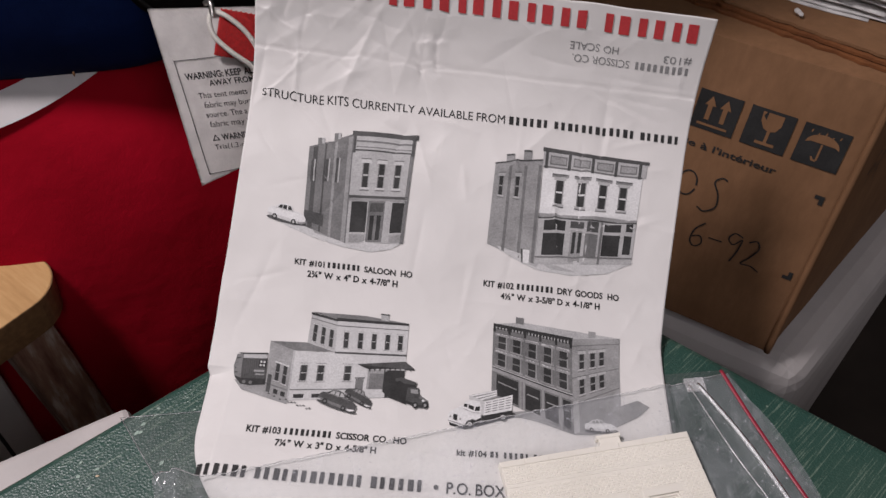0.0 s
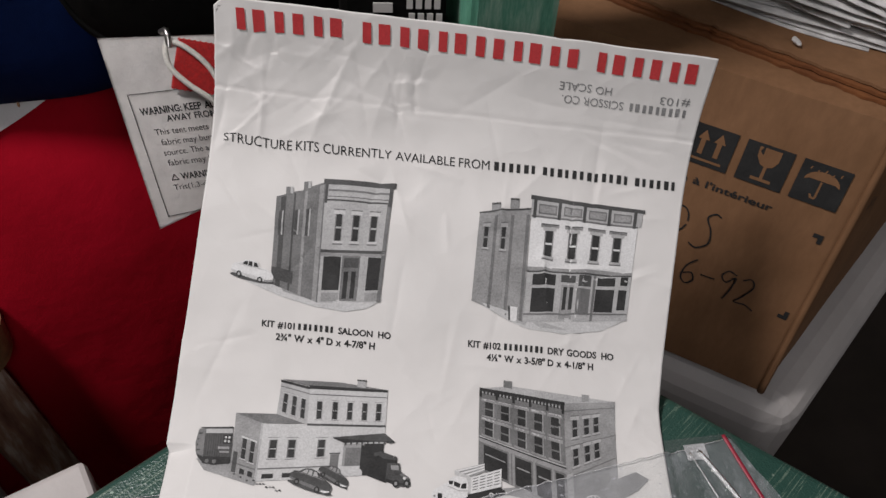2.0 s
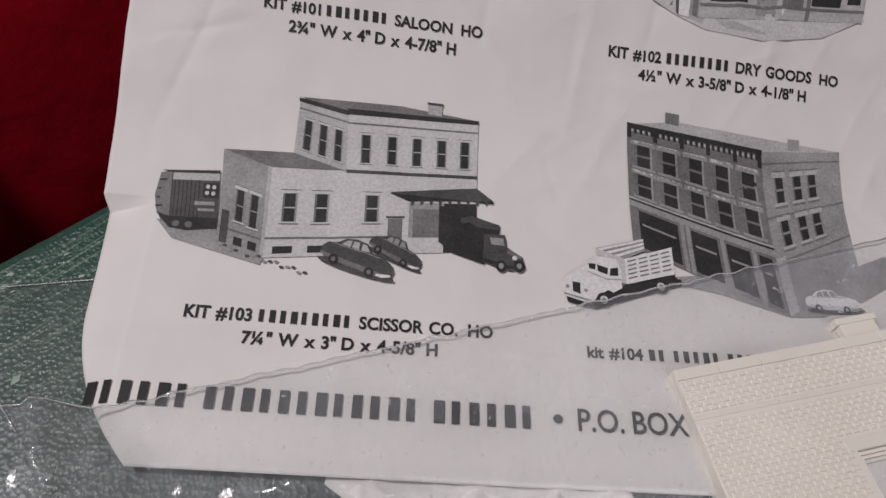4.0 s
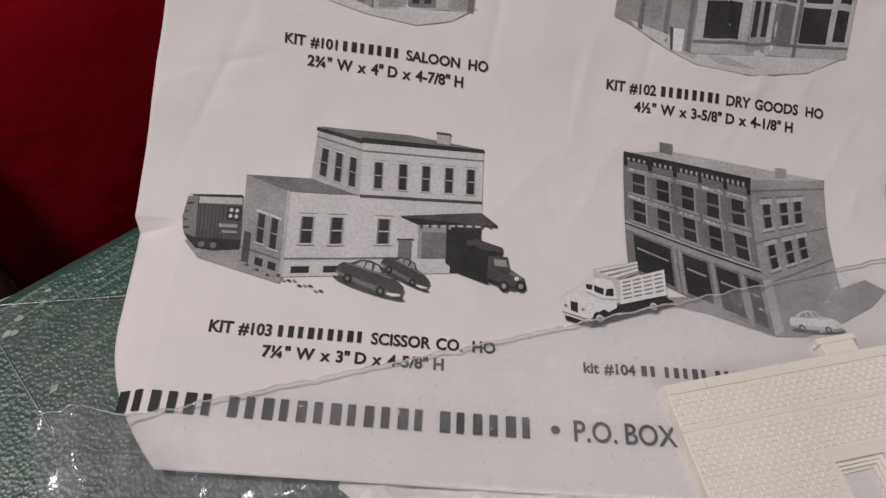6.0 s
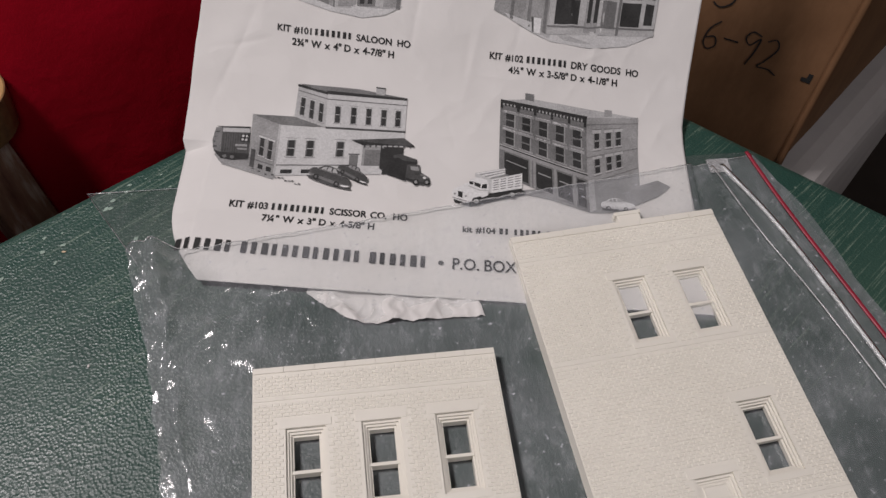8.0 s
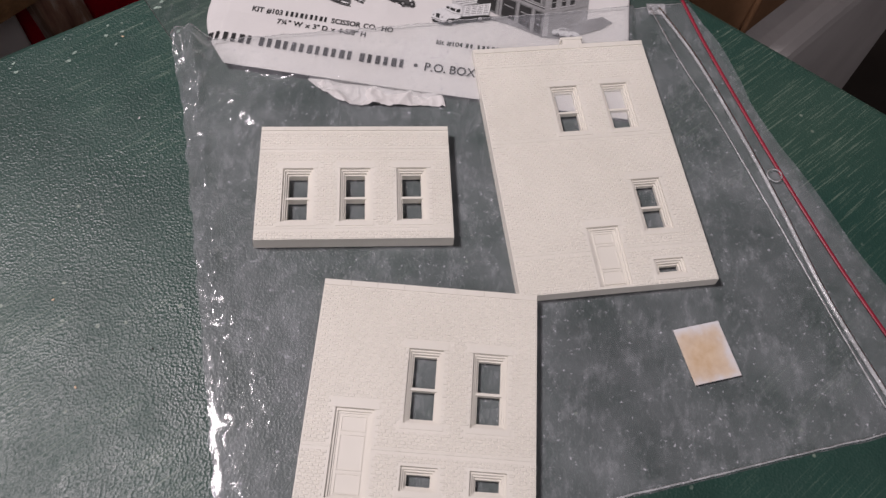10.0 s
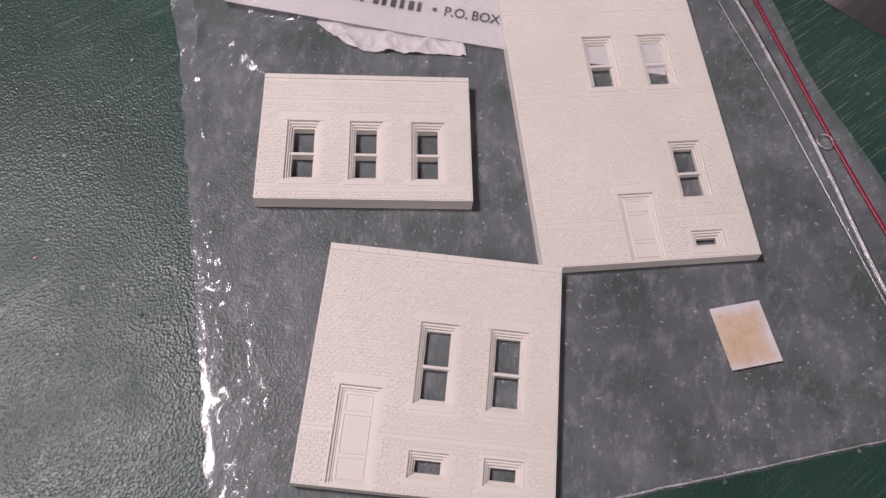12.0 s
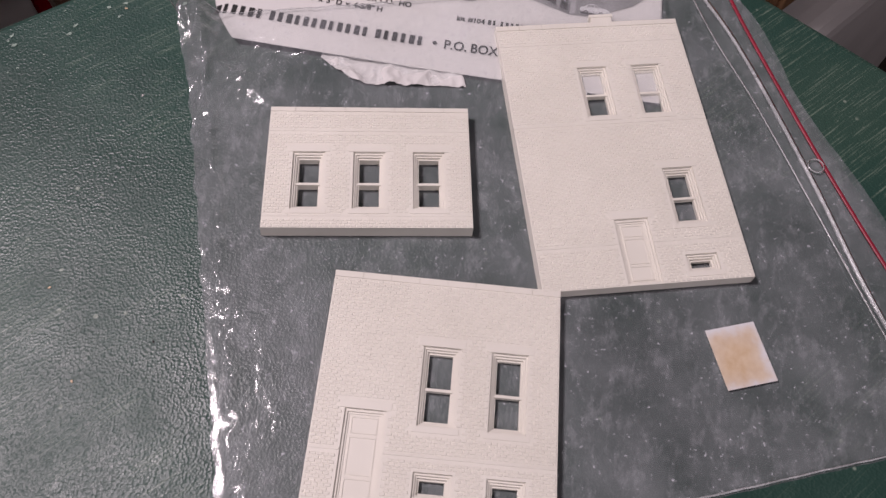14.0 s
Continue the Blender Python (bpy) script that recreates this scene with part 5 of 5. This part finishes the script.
def carton():
    box = thing("cardboard_box", pose(0, 0, 0), "worn brown cardboard carton with black handling symbols and pen marks", "cardboard box")
    a0, a1, b0, b1, depth = -0.215, 0.068, -0.149, 0.0275, 0.26
    bm = bmesh.new()
    vs = [bm.verts.new(face_point(a, b) + BD * d) for d in (0, depth) for b in (b0, b1) for a in (a0, a1)]
    for f in ((0, 1, 3, 2), (4, 6, 7, 5), (0, 4, 5, 1), (2, 3, 7, 6), (0, 2, 6, 4), (1, 5, 7, 3)):
        bm.faces.new([vs[i] for i in f])
    bmesh.ops.subdivide_edges(bm, edges=bm.edges[:], cuts=9, use_grid_fill=True)
    for v in bm.verts:
        v.co += 0.0004 * Vector((noise.noise(v.co * 22), noise.noise(v.co * 22 + Vector((9, 0, 0))), noise.noise(v.co * 22 + Vector((0, 9, 0)))))
    body = part("carton_body", bm, CARD, box, smooth=False)
    # top flaps, lifted above the body, with ragged layered edges
    for k, (start, lift, mat) in enumerate(((0.011, 0.0018, CARD_EDGE), (0.0135, 0.0040, CARD_EDGE), (0.016, 0.0062, CARD))):
        def flap(s, t, start=start, lift=lift, k=k):
            a = a0 + (a1 - a0) * s
            d = start + (0.036 * (1 - s)) + (depth - start - 0.038) * t + (0.0022 * noise.noise(Vector((s * 40, k * 7.0, 0))) if t < 0.01 else 0)
            return face_point(a, b1) + BD * d + Vector((0, 0, lift + 0.0006 * noise.noise(Vector((s * 9, t * 9, k)))))
        part("top_flap", grid_bm(60, 12, flap, 0.0016), mat, box, "" if k < 2 else "brown top flap with torn edges")
    # corner edge wear strip
    wear = [face_point(a1, b0 + (b1 - b0) * k / 24, 0.0006) + 0.0012 * Vector((noise.noise(Vector((k, 0, 0))), 0, 0)) for k in range(25)]
    part("worn_corner", tube_bm(wear, 0.0022, 6), CARD, box, "", True)
    for a, flip in ((-0.0785, 0), (-0.0505, 0), (-0.0225, 0), (0.0063, 1), (0.0348, 2)):
        bm = bmesh.new()
        flat_poly(bm, [(a, -0.0247), (a + 0.0242, -0.0247), (a + 0.0242, -0.0018), (a, -0.0018)])
        symbol = part("handling_symbol", on_front(bm, 0.0006), INK, box, "black printed handling symbol")
        bm = bmesh.new()
        if flip == 0:
            for dx in (0.0055, 0.0140):
                flat_poly(bm, [(a + dx + 0.0010, -0.0185), (a + dx + 0.0036, -0.0185), (a + dx + 0.0036, -0.0100), (a + dx + 0.0010, -0.0100)])
                flat_poly(bm, [(a + dx - 0.0008, -0.0100), (a + dx + 0.0054, -0.0100), (a + dx + 0.0023, -0.0045)])
            flat_poly(bm, [(a + 0.0035, -0.0222), (a + 0.0205, -0.0222), (a + 0.0205, -0.0208), (a + 0.0035, -0.0208)])
        elif flip == 1:
            flat_poly(bm, [(a + 0.0065, -0.0035), (a + 0.0085, -0.0035), (a + 0.0075, -0.0060), (a + 0.0095, -0.0080), (a + 0.0095, -0.0035), (a + 0.0180, -0.0035), (a + 0.0180, -0.0095), (a + 0.0160, -0.0130), (a + 0.0128, -0.0142), (a + 0.0096, -0.0130), (a + 0.0070, -0.0090)])
            flat_poly(bm, [(a + 0.0119, -0.0140), (a + 0.0136, -0.0140), (a + 0.0136, -0.0205), (a + 0.0119, -0.0205)])
            flat_poly(bm, [(a + 0.0075, -0.0222), (a + 0.0180, -0.0222), (a + 0.0180, -0.0205), (a + 0.0075, -0.0205)])
        else:
            arc = [(a + 0.0121 + 0.0088 * math.cos(math.pi * k / 14), -0.0122 + 0.0062 * math.sin(math.pi * k / 14)) for k in range(15)]
            low = [(a + 0.0121 - 0.0088 + 0.0176 * (k + 0.5) / 4, -0.0122 + 0.0012) for k in range(4)]
            flat_poly(bm, arc + low)
            flat_poly(bm, [(a + 0.0115, -0.0115), (a + 0.0126, -0.0115), (a + 0.0126, -0.0205), (a + 0.0115, -0.0205)])
            flat_poly(bm, [(a + 0.0085, -0.0192), (a + 0.0096, -0.0192), (a + 0.0104, -0.0205), (a + 0.0126, -0.0205), (a + 0.0118, -0.0217), (a + 0.0096, -0.0215)])
            for k in range(5):
                x, y = a + 0.0045 + 0.0037 * k, -0.0045 - 0.0012 * (k % 2)
                flat_poly(bm, [(x, y), (x + 0.0007, y), (x + 0.0003, y - 0.0016), (x - 0.0004, y - 0.0016)])
        part("symbol_mark", on_front(bm, 0.0008), CARD, symbol)
    bm = line_bm(["pie", "à", "l'intérieur"], 0.02)
    for v in bm.verts:
        v.co = Vector((-0.0260 + 0.0568 * v.co.x, -0.0362 + 0.0040 * v.co.y, 0))
    part("text_line", on_front(bm, 0.0006), INK, box)
    pen = ((0.0090, -0.0500), (0.0058, -0.0490), (0.0025, -0.0530), (0.0065, -0.0600), (0.0075, -0.0680), (0.0022, -0.0730), (-0.0025, -0.0715))
    part("pen_mark", on_front(stroke_bm(pen, 0.0009), 0.0006), INK, box)
    part("pen_mark", on_front(stroke_bm([(-0.0125 + 0.0055 * math.cos(a), -0.0590 + 0.0080 * math.sin(a)) for a in (0.6 * k for k in range(11))], 0.0009), 0.0006), INK, box)
    for pts in ([(0.0060, -0.0800), (0.0015, -0.0860), (0.0005, -0.0940), (0.0040, -0.0975), (0.0075, -0.0940), (0.0055, -0.0895), (0.0010, -0.0915)],
                [(0.0105, -0.0885), (0.0185, -0.0880)],
                [(0.0290, -0.0805), (0.0240, -0.0795), (0.0215, -0.0840), (0.0250, -0.0870), (0.0290, -0.0820), (0.0285, -0.0900), (0.0265, -0.0985)],
                [(0.0330, -0.0820), (0.0370, -0.0795), (0.0395, -0.0840), (0.0360, -0.0920), (0.0330, -0.0970), (0.0390, -0.0965), (0.0440, -0.0985)]):
        part("pen_mark", on_front(stroke_bm(pts, 0.0008), 0.0006), INK, box)
    for a, b, s in ((0.0575, -0.0410, 1), (0.0600, -0.0940, -1)):
        bm = bmesh.new()
        flat_poly(bm, [(a - 0.0030, b + 0.0018 * s), (a + 0.0022, b + 0.0018 * s), (a + 0.0022, b - 0.0036 * s), (a - 0.0002, b - 0.0036 * s), (a - 0.0002, b - 0.0006 * s), (a - 0.0030, b - 0.0006 * s)][::s])
        part("corner_mark", on_front(bm, 0.0006), INK, box)
    # plain scribbles on the side
    n = BU.normalized()
    for k, (d0, c0) in enumerate(((0.040, -0.045), (0.052, -0.05), (0.066, -0.045), (0.080, -0.052), (0.094, -0.048), (0.050, -0.018), (0.070, -0.012), (0.110, -0.05), (0.122, -0.044))):
        pts = [(d0 + 0.005 * math.sin(2.2 * i + k), c0 + 0.0045 * i - 0.004 * math.cos(3 * i)) for i in range(5)]
        bm = stroke_bm(pts, 0.0012)
        for v in bm.verts:
            v.co = BOX0 + BU * (a1 + 0.0007) + BV * v.co.y + BD * v.co.x + 0.0006 * BD.cross(BV).normalized() * -1
        part("pen_mark", bm, INK, box)
    return body


carton()


def chip(x, d, size, label):
    bm = bmesh.new()
    bmesh.ops.create_icosphere(bm, subdivisions=2, radius=size)
    for v in bm.verts:
        v.co = Vector((v.co.x * 0.8, v.co.y * 1.4, v.co.z * 0.5)) * (1 + 0.5 * noise.noise(v.co * 400))
    lone("paint_chip", bm, CARTON, label, "debris", Matrix.Translation(face_point(x, 0.0275) + BD * d + Vector((0, 0, 0.0085))))


chip(0.0010, 0.034, 0.0026, "small white paint chip on the carton's top")


def newspapers():
    pile = thing("newspaper_pile", Matrix.Translation(face_point(-0.030, 0.0275) + BD * 0.125 + Vector((0, 0, 0.0075))), "pile of folded newspapers with curled edges on the carton", "newspapers")
    rnd = random.Random(4)
    for k in range(24):
        turn = Matrix.Rotation(radians(-37 + rnd.uniform(-4, 4)), 4, "Z")
        off = Vector((rnd.uniform(-0.006, 0.006), rnd.uniform(-0.005, 0.006), 0.0013 * k))

        def leaf(s, t, k=k, turn=turn, off=off):
            edge = max(0.0, (s - 0.55) / 0.45) * max(0.0, 1 - t / 0.5)
            x, y = -0.10 + (0.150 + 0.012 * math.sin(k * 1.7)) * s, -0.068 + 0.004 * math.sin(k * 2.3) + 0.17 * t
            z = 0.0008 - 0.0012 * edge * (k * 0.35) + 0.0010 * noise.noise(Vector((s * 9, t * 7, k * 3.3))) * (0.2 + edge)
            y += 0.008 * math.sin(s * 6 + k * 0.5) * (1 - t) * 0.4
            return turn @ Vector((x, y, z)) + off
        part("folded_sheet", grid_bm(34, 14, leaf, 0.0005), NEWS, pile, "", True)


newspapers()


def support_bin():
    b = thing("white_bin", pose(0, 0, 0), "greyish white storage bin under the carton", "storage bin")
    low = face_point(-0.215, -0.151) - BU * 0.012 - BD * 0.004
    wide, deep = 0.322, 0.34
    bm = bmesh.new()
    top = [low, low + BU * wide, low + BU * wide + BD * deep, low + BD * deep]
    zt = low.z - 0.0105
    vs = [bm.verts.new((p.x, p.y, zt)) for p in top]
    ws = [bm.verts.new((p.x, p.y, -0.72)) for p in top]
    bm.faces.new(vs)
    bm.faces.new(ws[::-1])
    for i in range(4):
        bm.faces.new((ws[i], ws[(i + 1) % 4], vs[(i + 1) % 4], vs[i]))
    bmesh.ops.bevel(bm, geom=bm.edges[:], offset=0.02, segments=4, affect="EDGES", profile=0.5)
    part("bin_body", bm, WHITE_BIN, b)
    rim = [(p + (p - (top[0] + top[2]) / 2).normalized() * -0.012) for p in top]
    loop = bezier([(p.x, p.y, zt - 0.018) for a, c in zip(rim, rim[1:] + rim[:1]) for p in (a.lerp(c, 0.06), a.lerp(c, 0.5), a.lerp(c, 0.94))] + [(rim[0].lerp(rim[1], 0.06).x, rim[0].lerp(rim[1], 0.06).y, zt - 0.018)], 6)
    part("rim", tube_bm(loop, 0.005, 8), WHITE_BIN, b, "rolled rim", True)


support_bin()


def green_post():
    p = thing("green_post", pose(0.066, 0.452, -0.72, 0, 0, 14), "square wooden post with weathered streaky green paint", "wooden post")
    part("shaft", box_bm(-0.023, 0.023, -0.023, 0.023, 0, 1.02, 0.004), GPOST, p)


green_post()


def red_bundle():
    r = thing("red_duffel", pose(-0.285, 0.650, -0.30), "bulging crimson nylon bundle with a white curved stripe", "duffel bag")
    part("bundle_body", pillow_bm(0.30, 0.19, 0.36, 2.4, 96, 60, 0.04, 5.0), RED, r, "", True)

    def stripe(s, t):
        x = -0.02 + 0.145 * s
        z = 0.276 + 0.040 * s - 0.008 * math.sin(s * 3.0) + 0.018 * (t - 0.5)
        deep = max(0.02, 1 - abs(x / 0.30) ** 2.4 - abs(z / 0.36) ** 2.4) ** (1 / 2.4)
        return Vector((x, -0.19 * deep - 0.006, z))
    bm = grid_bm(30, 6, stripe)
    for v in bm.verts:
        v.co.y -= 0.001
    part("stripe", bm, WHITE_CLOTH, r, "white stripe", True)


red_bundle()


def blue_bag():
    b = thing("blue_bag", pose(-0.262, 0.612, 0.104, -6, 0, 3), "navy blue canvas bag with specks resting on the red bundle", "bag")
    part("bag_body", pillow_bm(0.175, 0.10, 0.12, 4.5, 80, 48, 0.03, 7.0), BLUE, b, "", True)
    for x, z, s in ((0.065, -0.045, 0.0032), (0.088, -0.038, 0.0018), (0.028, -0.075, 0.0016), (0.075, -0.100, 0.0014)):
        bm = bmesh.new()
        bmesh.ops.create_icosphere(bm, subdivisions=1, radius=s)
        for v in bm.verts:
            v.co = Vector((x + v.co.x * 0.6, -0.0995 + v.co.y * 0.3, z + v.co.z * 1.4))
        part("fleck", bm, CARD, b)


blue_bag()


def black_bag():
    b = thing("black_bag", pose(-0.030, 0.590, 0.152, 0, 0, 0), "black canvas bag with white lettering marks on its side", "bag")
    part("bag_body", pillow_bm(0.128, 0.095, 0.125, 5.0, 80, 48, 0.03, 9.0), BLACK, b, "", True)
    part("piping", tube_bm(bezier([(-0.112, -0.088, -0.02), (-0.108, -0.095, -0.065), (-0.085, -0.097, -0.095), (-0.03, -0.098, -0.108)], 10), 0.0012, 8), BLACK, b, "", True)


black_bag()


def canister():
    c = thing("black_canister", pose(0.0215, 0.452, -0.72, 0, 0, -6), "black square canister with white block lettering marks", "canister")
    part("body", box_bm(-0.026, 0.021, -0.018, 0.03, 0, 0.90, 0.004), BLACK, c)
    for row, (z, n, h, x0) in enumerate(((0.8285, 4, 0.0062, 0.0035), (0.8200, 4, 0.0062, 0.0045), (0.8265, 1, 0.0130, -0.0110))):
        for k in range(n):
            w = 0.0027 if n > 1 else 0.0085
            a = x0 + 0.0040 * k
            bm = box_bm(a, a + w, -0.0187, -0.0182, z, z + h * (1 if n > 1 else 0.35))
            part("lettering_bar", bm, CARTON, c)


canister()


# ---- hang tag ----
def hang_tag():
    tag = thing("hang_tag", pose(-0.1035, 0.4235, -0.006, -38, 0, 6), "creased white warning tag on a looped cord with red webbing", "tag")
    H = 0.110

    def pt(x, z, off=0.0):
        wave = 0.0014 * noise.noise(Vector((x * 26, z * 20, 2))) + 0.010 * max(0.0, z / H - 0.72) ** 1.5
        lean = -0.02 * z
        return Vector((x - 0.0125 * (z / H) + lean * 0.2, wave - off, 0.88 * z))
    bm = grid_bm(56, 72, lambda s, t: pt(0.078 * s, 0.028 * s * (1 - t) + (H - 0.006 * s) * t))
    bmesh.ops.solidify(bm, geom=bm.faces[:], thickness=0.0002)
    part("tag_sheet", bm, TAG, tag, "", True)

    def draw(bm, x0, z0, w, h, ink=INK, slope=0.0):
        for v in bm.verts:
            x, z = x0 + w * v.co.x, z0 + h * v.co.y + slope * v.co.x
            v.co = pt(x, z, 0.0003)
        part("text_line", bm, ink, tag)
    draw(line_bm(["WARNING:", "KEEP", "ALL"], 0.03), 0.0085, 0.0655, 0.038, 0.0040)
    draw(line_bm(["AWAY", "FROM"], 0.02), 0.0200, 0.0605, 0.024, 0.0036)
    draw(line_bm(["This", "tent", "meets"]), 0.0125, 0.0535, 0.026, 0.0034)
    draw(line_bm(["fabric", "may", "burn"]), 0.0140, 0.0475, 0.026, 0.0034)
    draw(line_bm(["source.", "The", "a"]), 0.0135, 0.0415, 0.022, 0.0034)
    draw(line_bm(["fabric", "may", "be"]), 0.0140, 0.0355, 0.024, 0.0034)
    draw(line_bm(["WARNING"], 0.03), 0.0180, 0.0270, 0.018, 0.0036)
    draw(line_bm(["Tris(1,3-dichlor"]), 0.0130, 0.0215, 0.026, 0.0030)
    draw(line_bm(["of", "C"]), 0.0275, 0.0165, 0.006, 0.0030)
    tri = bmesh.new()
    for q in (((0.0132, 0.0270), (0.0168, 0.0270), (0.0166, 0.0275), (0.0134, 0.0275)), ((0.0130, 0.0270), (0.0136, 0.0270), (0.0152, 0.0302), (0.0148, 0.0306)), ((0.0164, 0.0270), (0.0170, 0.0270), (0.0152, 0.0306), (0.0149, 0.0302))):
        tri.faces.new([tri.verts.new(pt(x, z, 0.0003)) for x, z in q])
    part("warning_triangle", tri, INK, tag)
    border = stroke_bm([(0.0600, 0.0780), (0.0200, 0.0775), (0.0065, 0.0775), (0.0055, 0.0770), (0.0055, 0.0700), (0.0058, 0.0400), (0.0060, 0.0090), (0.0064, 0.0075), (0.0080, 0.0070), (0.0300, 0.0085), (0.0600, 0.0100)], 0.0004)
    for v in border.verts:
        v.co = pt(v.co.x, v.co.y, 0.0005)
    part("border_line", border, INK, tag)
    web = grid_bm(16, 20, lambda s, t: Vector((0.0180 + 0.0200 * s + 0.0075 * t, -0.0035 - 0.0015 * math.sin(math.pi * t), 0.0690 - 0.0055 * s + 0.0235 * t)), 0.0)
    bmesh.ops.solidify(web, geom=web.faces[:], thickness=0.0014)
    part("red_webbing", web, WEBBING, tag, "coarse red woven strap end", True)
    for k in range(22):
        pts = []
        for j in range(17):
            s, t = j / 16, (k + 0.5 + 0.45 * (-1) ** j) / 22
            pts.append((0.0180 + 0.0200 * s + 0.0075 * t, -0.0047 - 0.0015 * math.sin(math.pi * t) - 0.0004 * (j % 2), 0.0690 - 0.0055 * s + 0.0235 * t))
        part("weave_ridge", tube_bm(pts, 0.00055, 6), WEBBING, tag, "", True)
    c1 = bezier([(0.0215, -0.0045, 0.0985), (0.0200, -0.0075, 0.0930), (0.0215, -0.0085, 0.0850), (0.0290, -0.0090, 0.0760), (0.0380, -0.0085, 0.0680), (0.0420, -0.0060, 0.0600)], 10)
    c2 = bezier([(0.0230, -0.0045, 0.0985), (0.0290, -0.0075, 0.0950), (0.0370, -0.0085, 0.0870), (0.0420, -0.0085, 0.0780), (0.0445, -0.0070, 0.0660)], 10)
    c1, c2 = ([(x - 0.0015, y - 0.0008, z - 0.007) for x, y, z in c] for c in (c1, c2))
    for c in (c1, c2):
        part("cord", tube_bm(c, 0.0014, 8), CORD, tag, "white braided cord", True)
    hook = bezier([(0.0190, -0.0030, 0.1030), (0.0215, -0.0050, 0.1035), (0.0222, -0.0065, 0.1010), (0.0218, -0.0060, 0.0950)], 8)
    hook = [(x - 0.0015, y - 0.0008, z - 0.007) for x, y, z in hook]
    part("hook", tube_bm(hook, 0.0016, 8), STEEL, tag, "shiny steel hook", True)


hang_tag()


# ---- stool and carton beside the table ----
def stool():
    s = thing("wooden_stool", pose(-0.385, 0.455, -0.72, 0, 0, -43), "pale varnished wooden stool with rounded corners and worn legs", "stool")
    bm = bmesh.new()
    w, r = 0.120, 0.028
    ringv = []
    for cx, cy, a0 in ((w - r, w - r, 0), (-w + r, w - r, 90), (-w + r, -w + r, 180), (w - r, -w + r, 270)):
        for k in range(9):
            a = radians(a0 + 90 * k / 8)
            ringv.append((cx + r * math.cos(a), cy + r * math.sin(a)))
    top = [bm.verts.new((x, y, 0.604)) for x, y in ringv]
    bm.faces.new(top)
    low = [bm.verts.new((x, y, 0.6035)) for x, y in ringv]
    n = len(top)
    for i in range(n):
        bm.faces.new((low[i], low[(i + 1) % n], top[(i + 1) % n], top[i]))
    bmesh.ops.bevel(bm, geom=[e for e in bm.edges if abs(e.verts[0].co.z - 0.604) < 1e-6 and abs(e.verts[1].co.z - 0.604) < 1e-6], offset=0.0004, segments=1, affect="EDGES")
    part("seat", bm, BEECH, s)
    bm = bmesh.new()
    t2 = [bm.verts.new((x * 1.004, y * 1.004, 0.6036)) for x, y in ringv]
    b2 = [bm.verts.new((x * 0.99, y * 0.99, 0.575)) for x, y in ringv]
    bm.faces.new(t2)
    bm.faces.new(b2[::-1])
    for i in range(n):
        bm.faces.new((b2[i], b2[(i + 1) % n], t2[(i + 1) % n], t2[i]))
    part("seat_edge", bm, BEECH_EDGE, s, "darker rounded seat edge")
    for sx in (-1, 1):
        for sy in (-1, 1):
            bm = box_bm(-0.017, 0.017, -0.017, 0.017, 0, 0.585, 0.004)
            for v in bm.verts:
                k = 1 - v.co.z / 0.585
                v.co.x += sx * (0.085 + 0.035 * k)
                v.co.y += sy * (0.085 + 0.035 * k)
            part("leg", bm, OLD_WOOD, s, "worn streaky leg")


stool()


def side_carton():
    c = thing("white_carton", pose(-0.385, 0.455, -0.72, 0, 0, -43), "white printed carton with a black outline standing under the stool", "carton")
    part("carton_body", box_bm(-0.065, 0.065, -0.065, 0.065, 0, 0.535, 0.003), CARTON, c)
    bm = stroke_bm([(-0.04, 0.36), (-0.04, 0.475), (-0.036, 0.490), (-0.026, 0.495), (0.026, 0.495), (0.036, 0.490), (0.04, 0.475), (0.04, 0.36)], 0.003)
    for v in bm.verts:
        v.co = Vector((0.0656, v.co.x, v.co.y))
    part("printed_outline", bm, INK, c)


side_carton()


def white_crate():
    c = thing("white_crate", pose(-0.245, 0.295, -0.72, 0, 0, 24), "white lidded storage box standing between the table and the stool", "storage box")
    part("crate_body", box_bm(-0.125, 0.095, -0.050, 0.045, 0, 0.548, 0.004), WHITE_BIN, c)
    part("lid", box_bm(-0.129, 0.099, -0.054, 0.049, 0.549, 0.570, 0.004), WHITE_BIN, c, "flat white lid")


white_crate()


def crumbs():
    rnd = random.Random(12)
    for x, y, r, mat, label in ((-0.1145, 0.2010, 0.0007, CARTON, "tiny white crumb on the table"), (-0.0960, 0.0940, 0.0007, INK, "tiny black crumb on the table"),
                                (-0.1210, 0.0800, 0.0008, STAIN, "pale paint flake on the table"), (-0.1350, 0.1150, 0.0008, STAIN, "pale paint flake on the table"),
                                (-0.1280, 0.2480, 0.0010, STAIN, "pale paint flake on the table"), (0.2050, 0.1500, 0.0008, STAIN, "pale paint flake on the table")):
        bm = bmesh.new()
        bmesh.ops.create_icosphere(bm, subdivisions=2, radius=r * 0.6)
        for v in bm.verts:
            v.co = Vector((v.co.x * 1.3, v.co.y * 0.8, v.co.z * 0.35)) * (1 + 0.5 * noise.noise(v.co * 900 + Vector((x * 99, 0, 0))))
        lone("crumb", bm, mat, label, "crumb", pose(x, y, 0.0003, 0, 0, rnd.uniform(0, 180)))


crumbs()
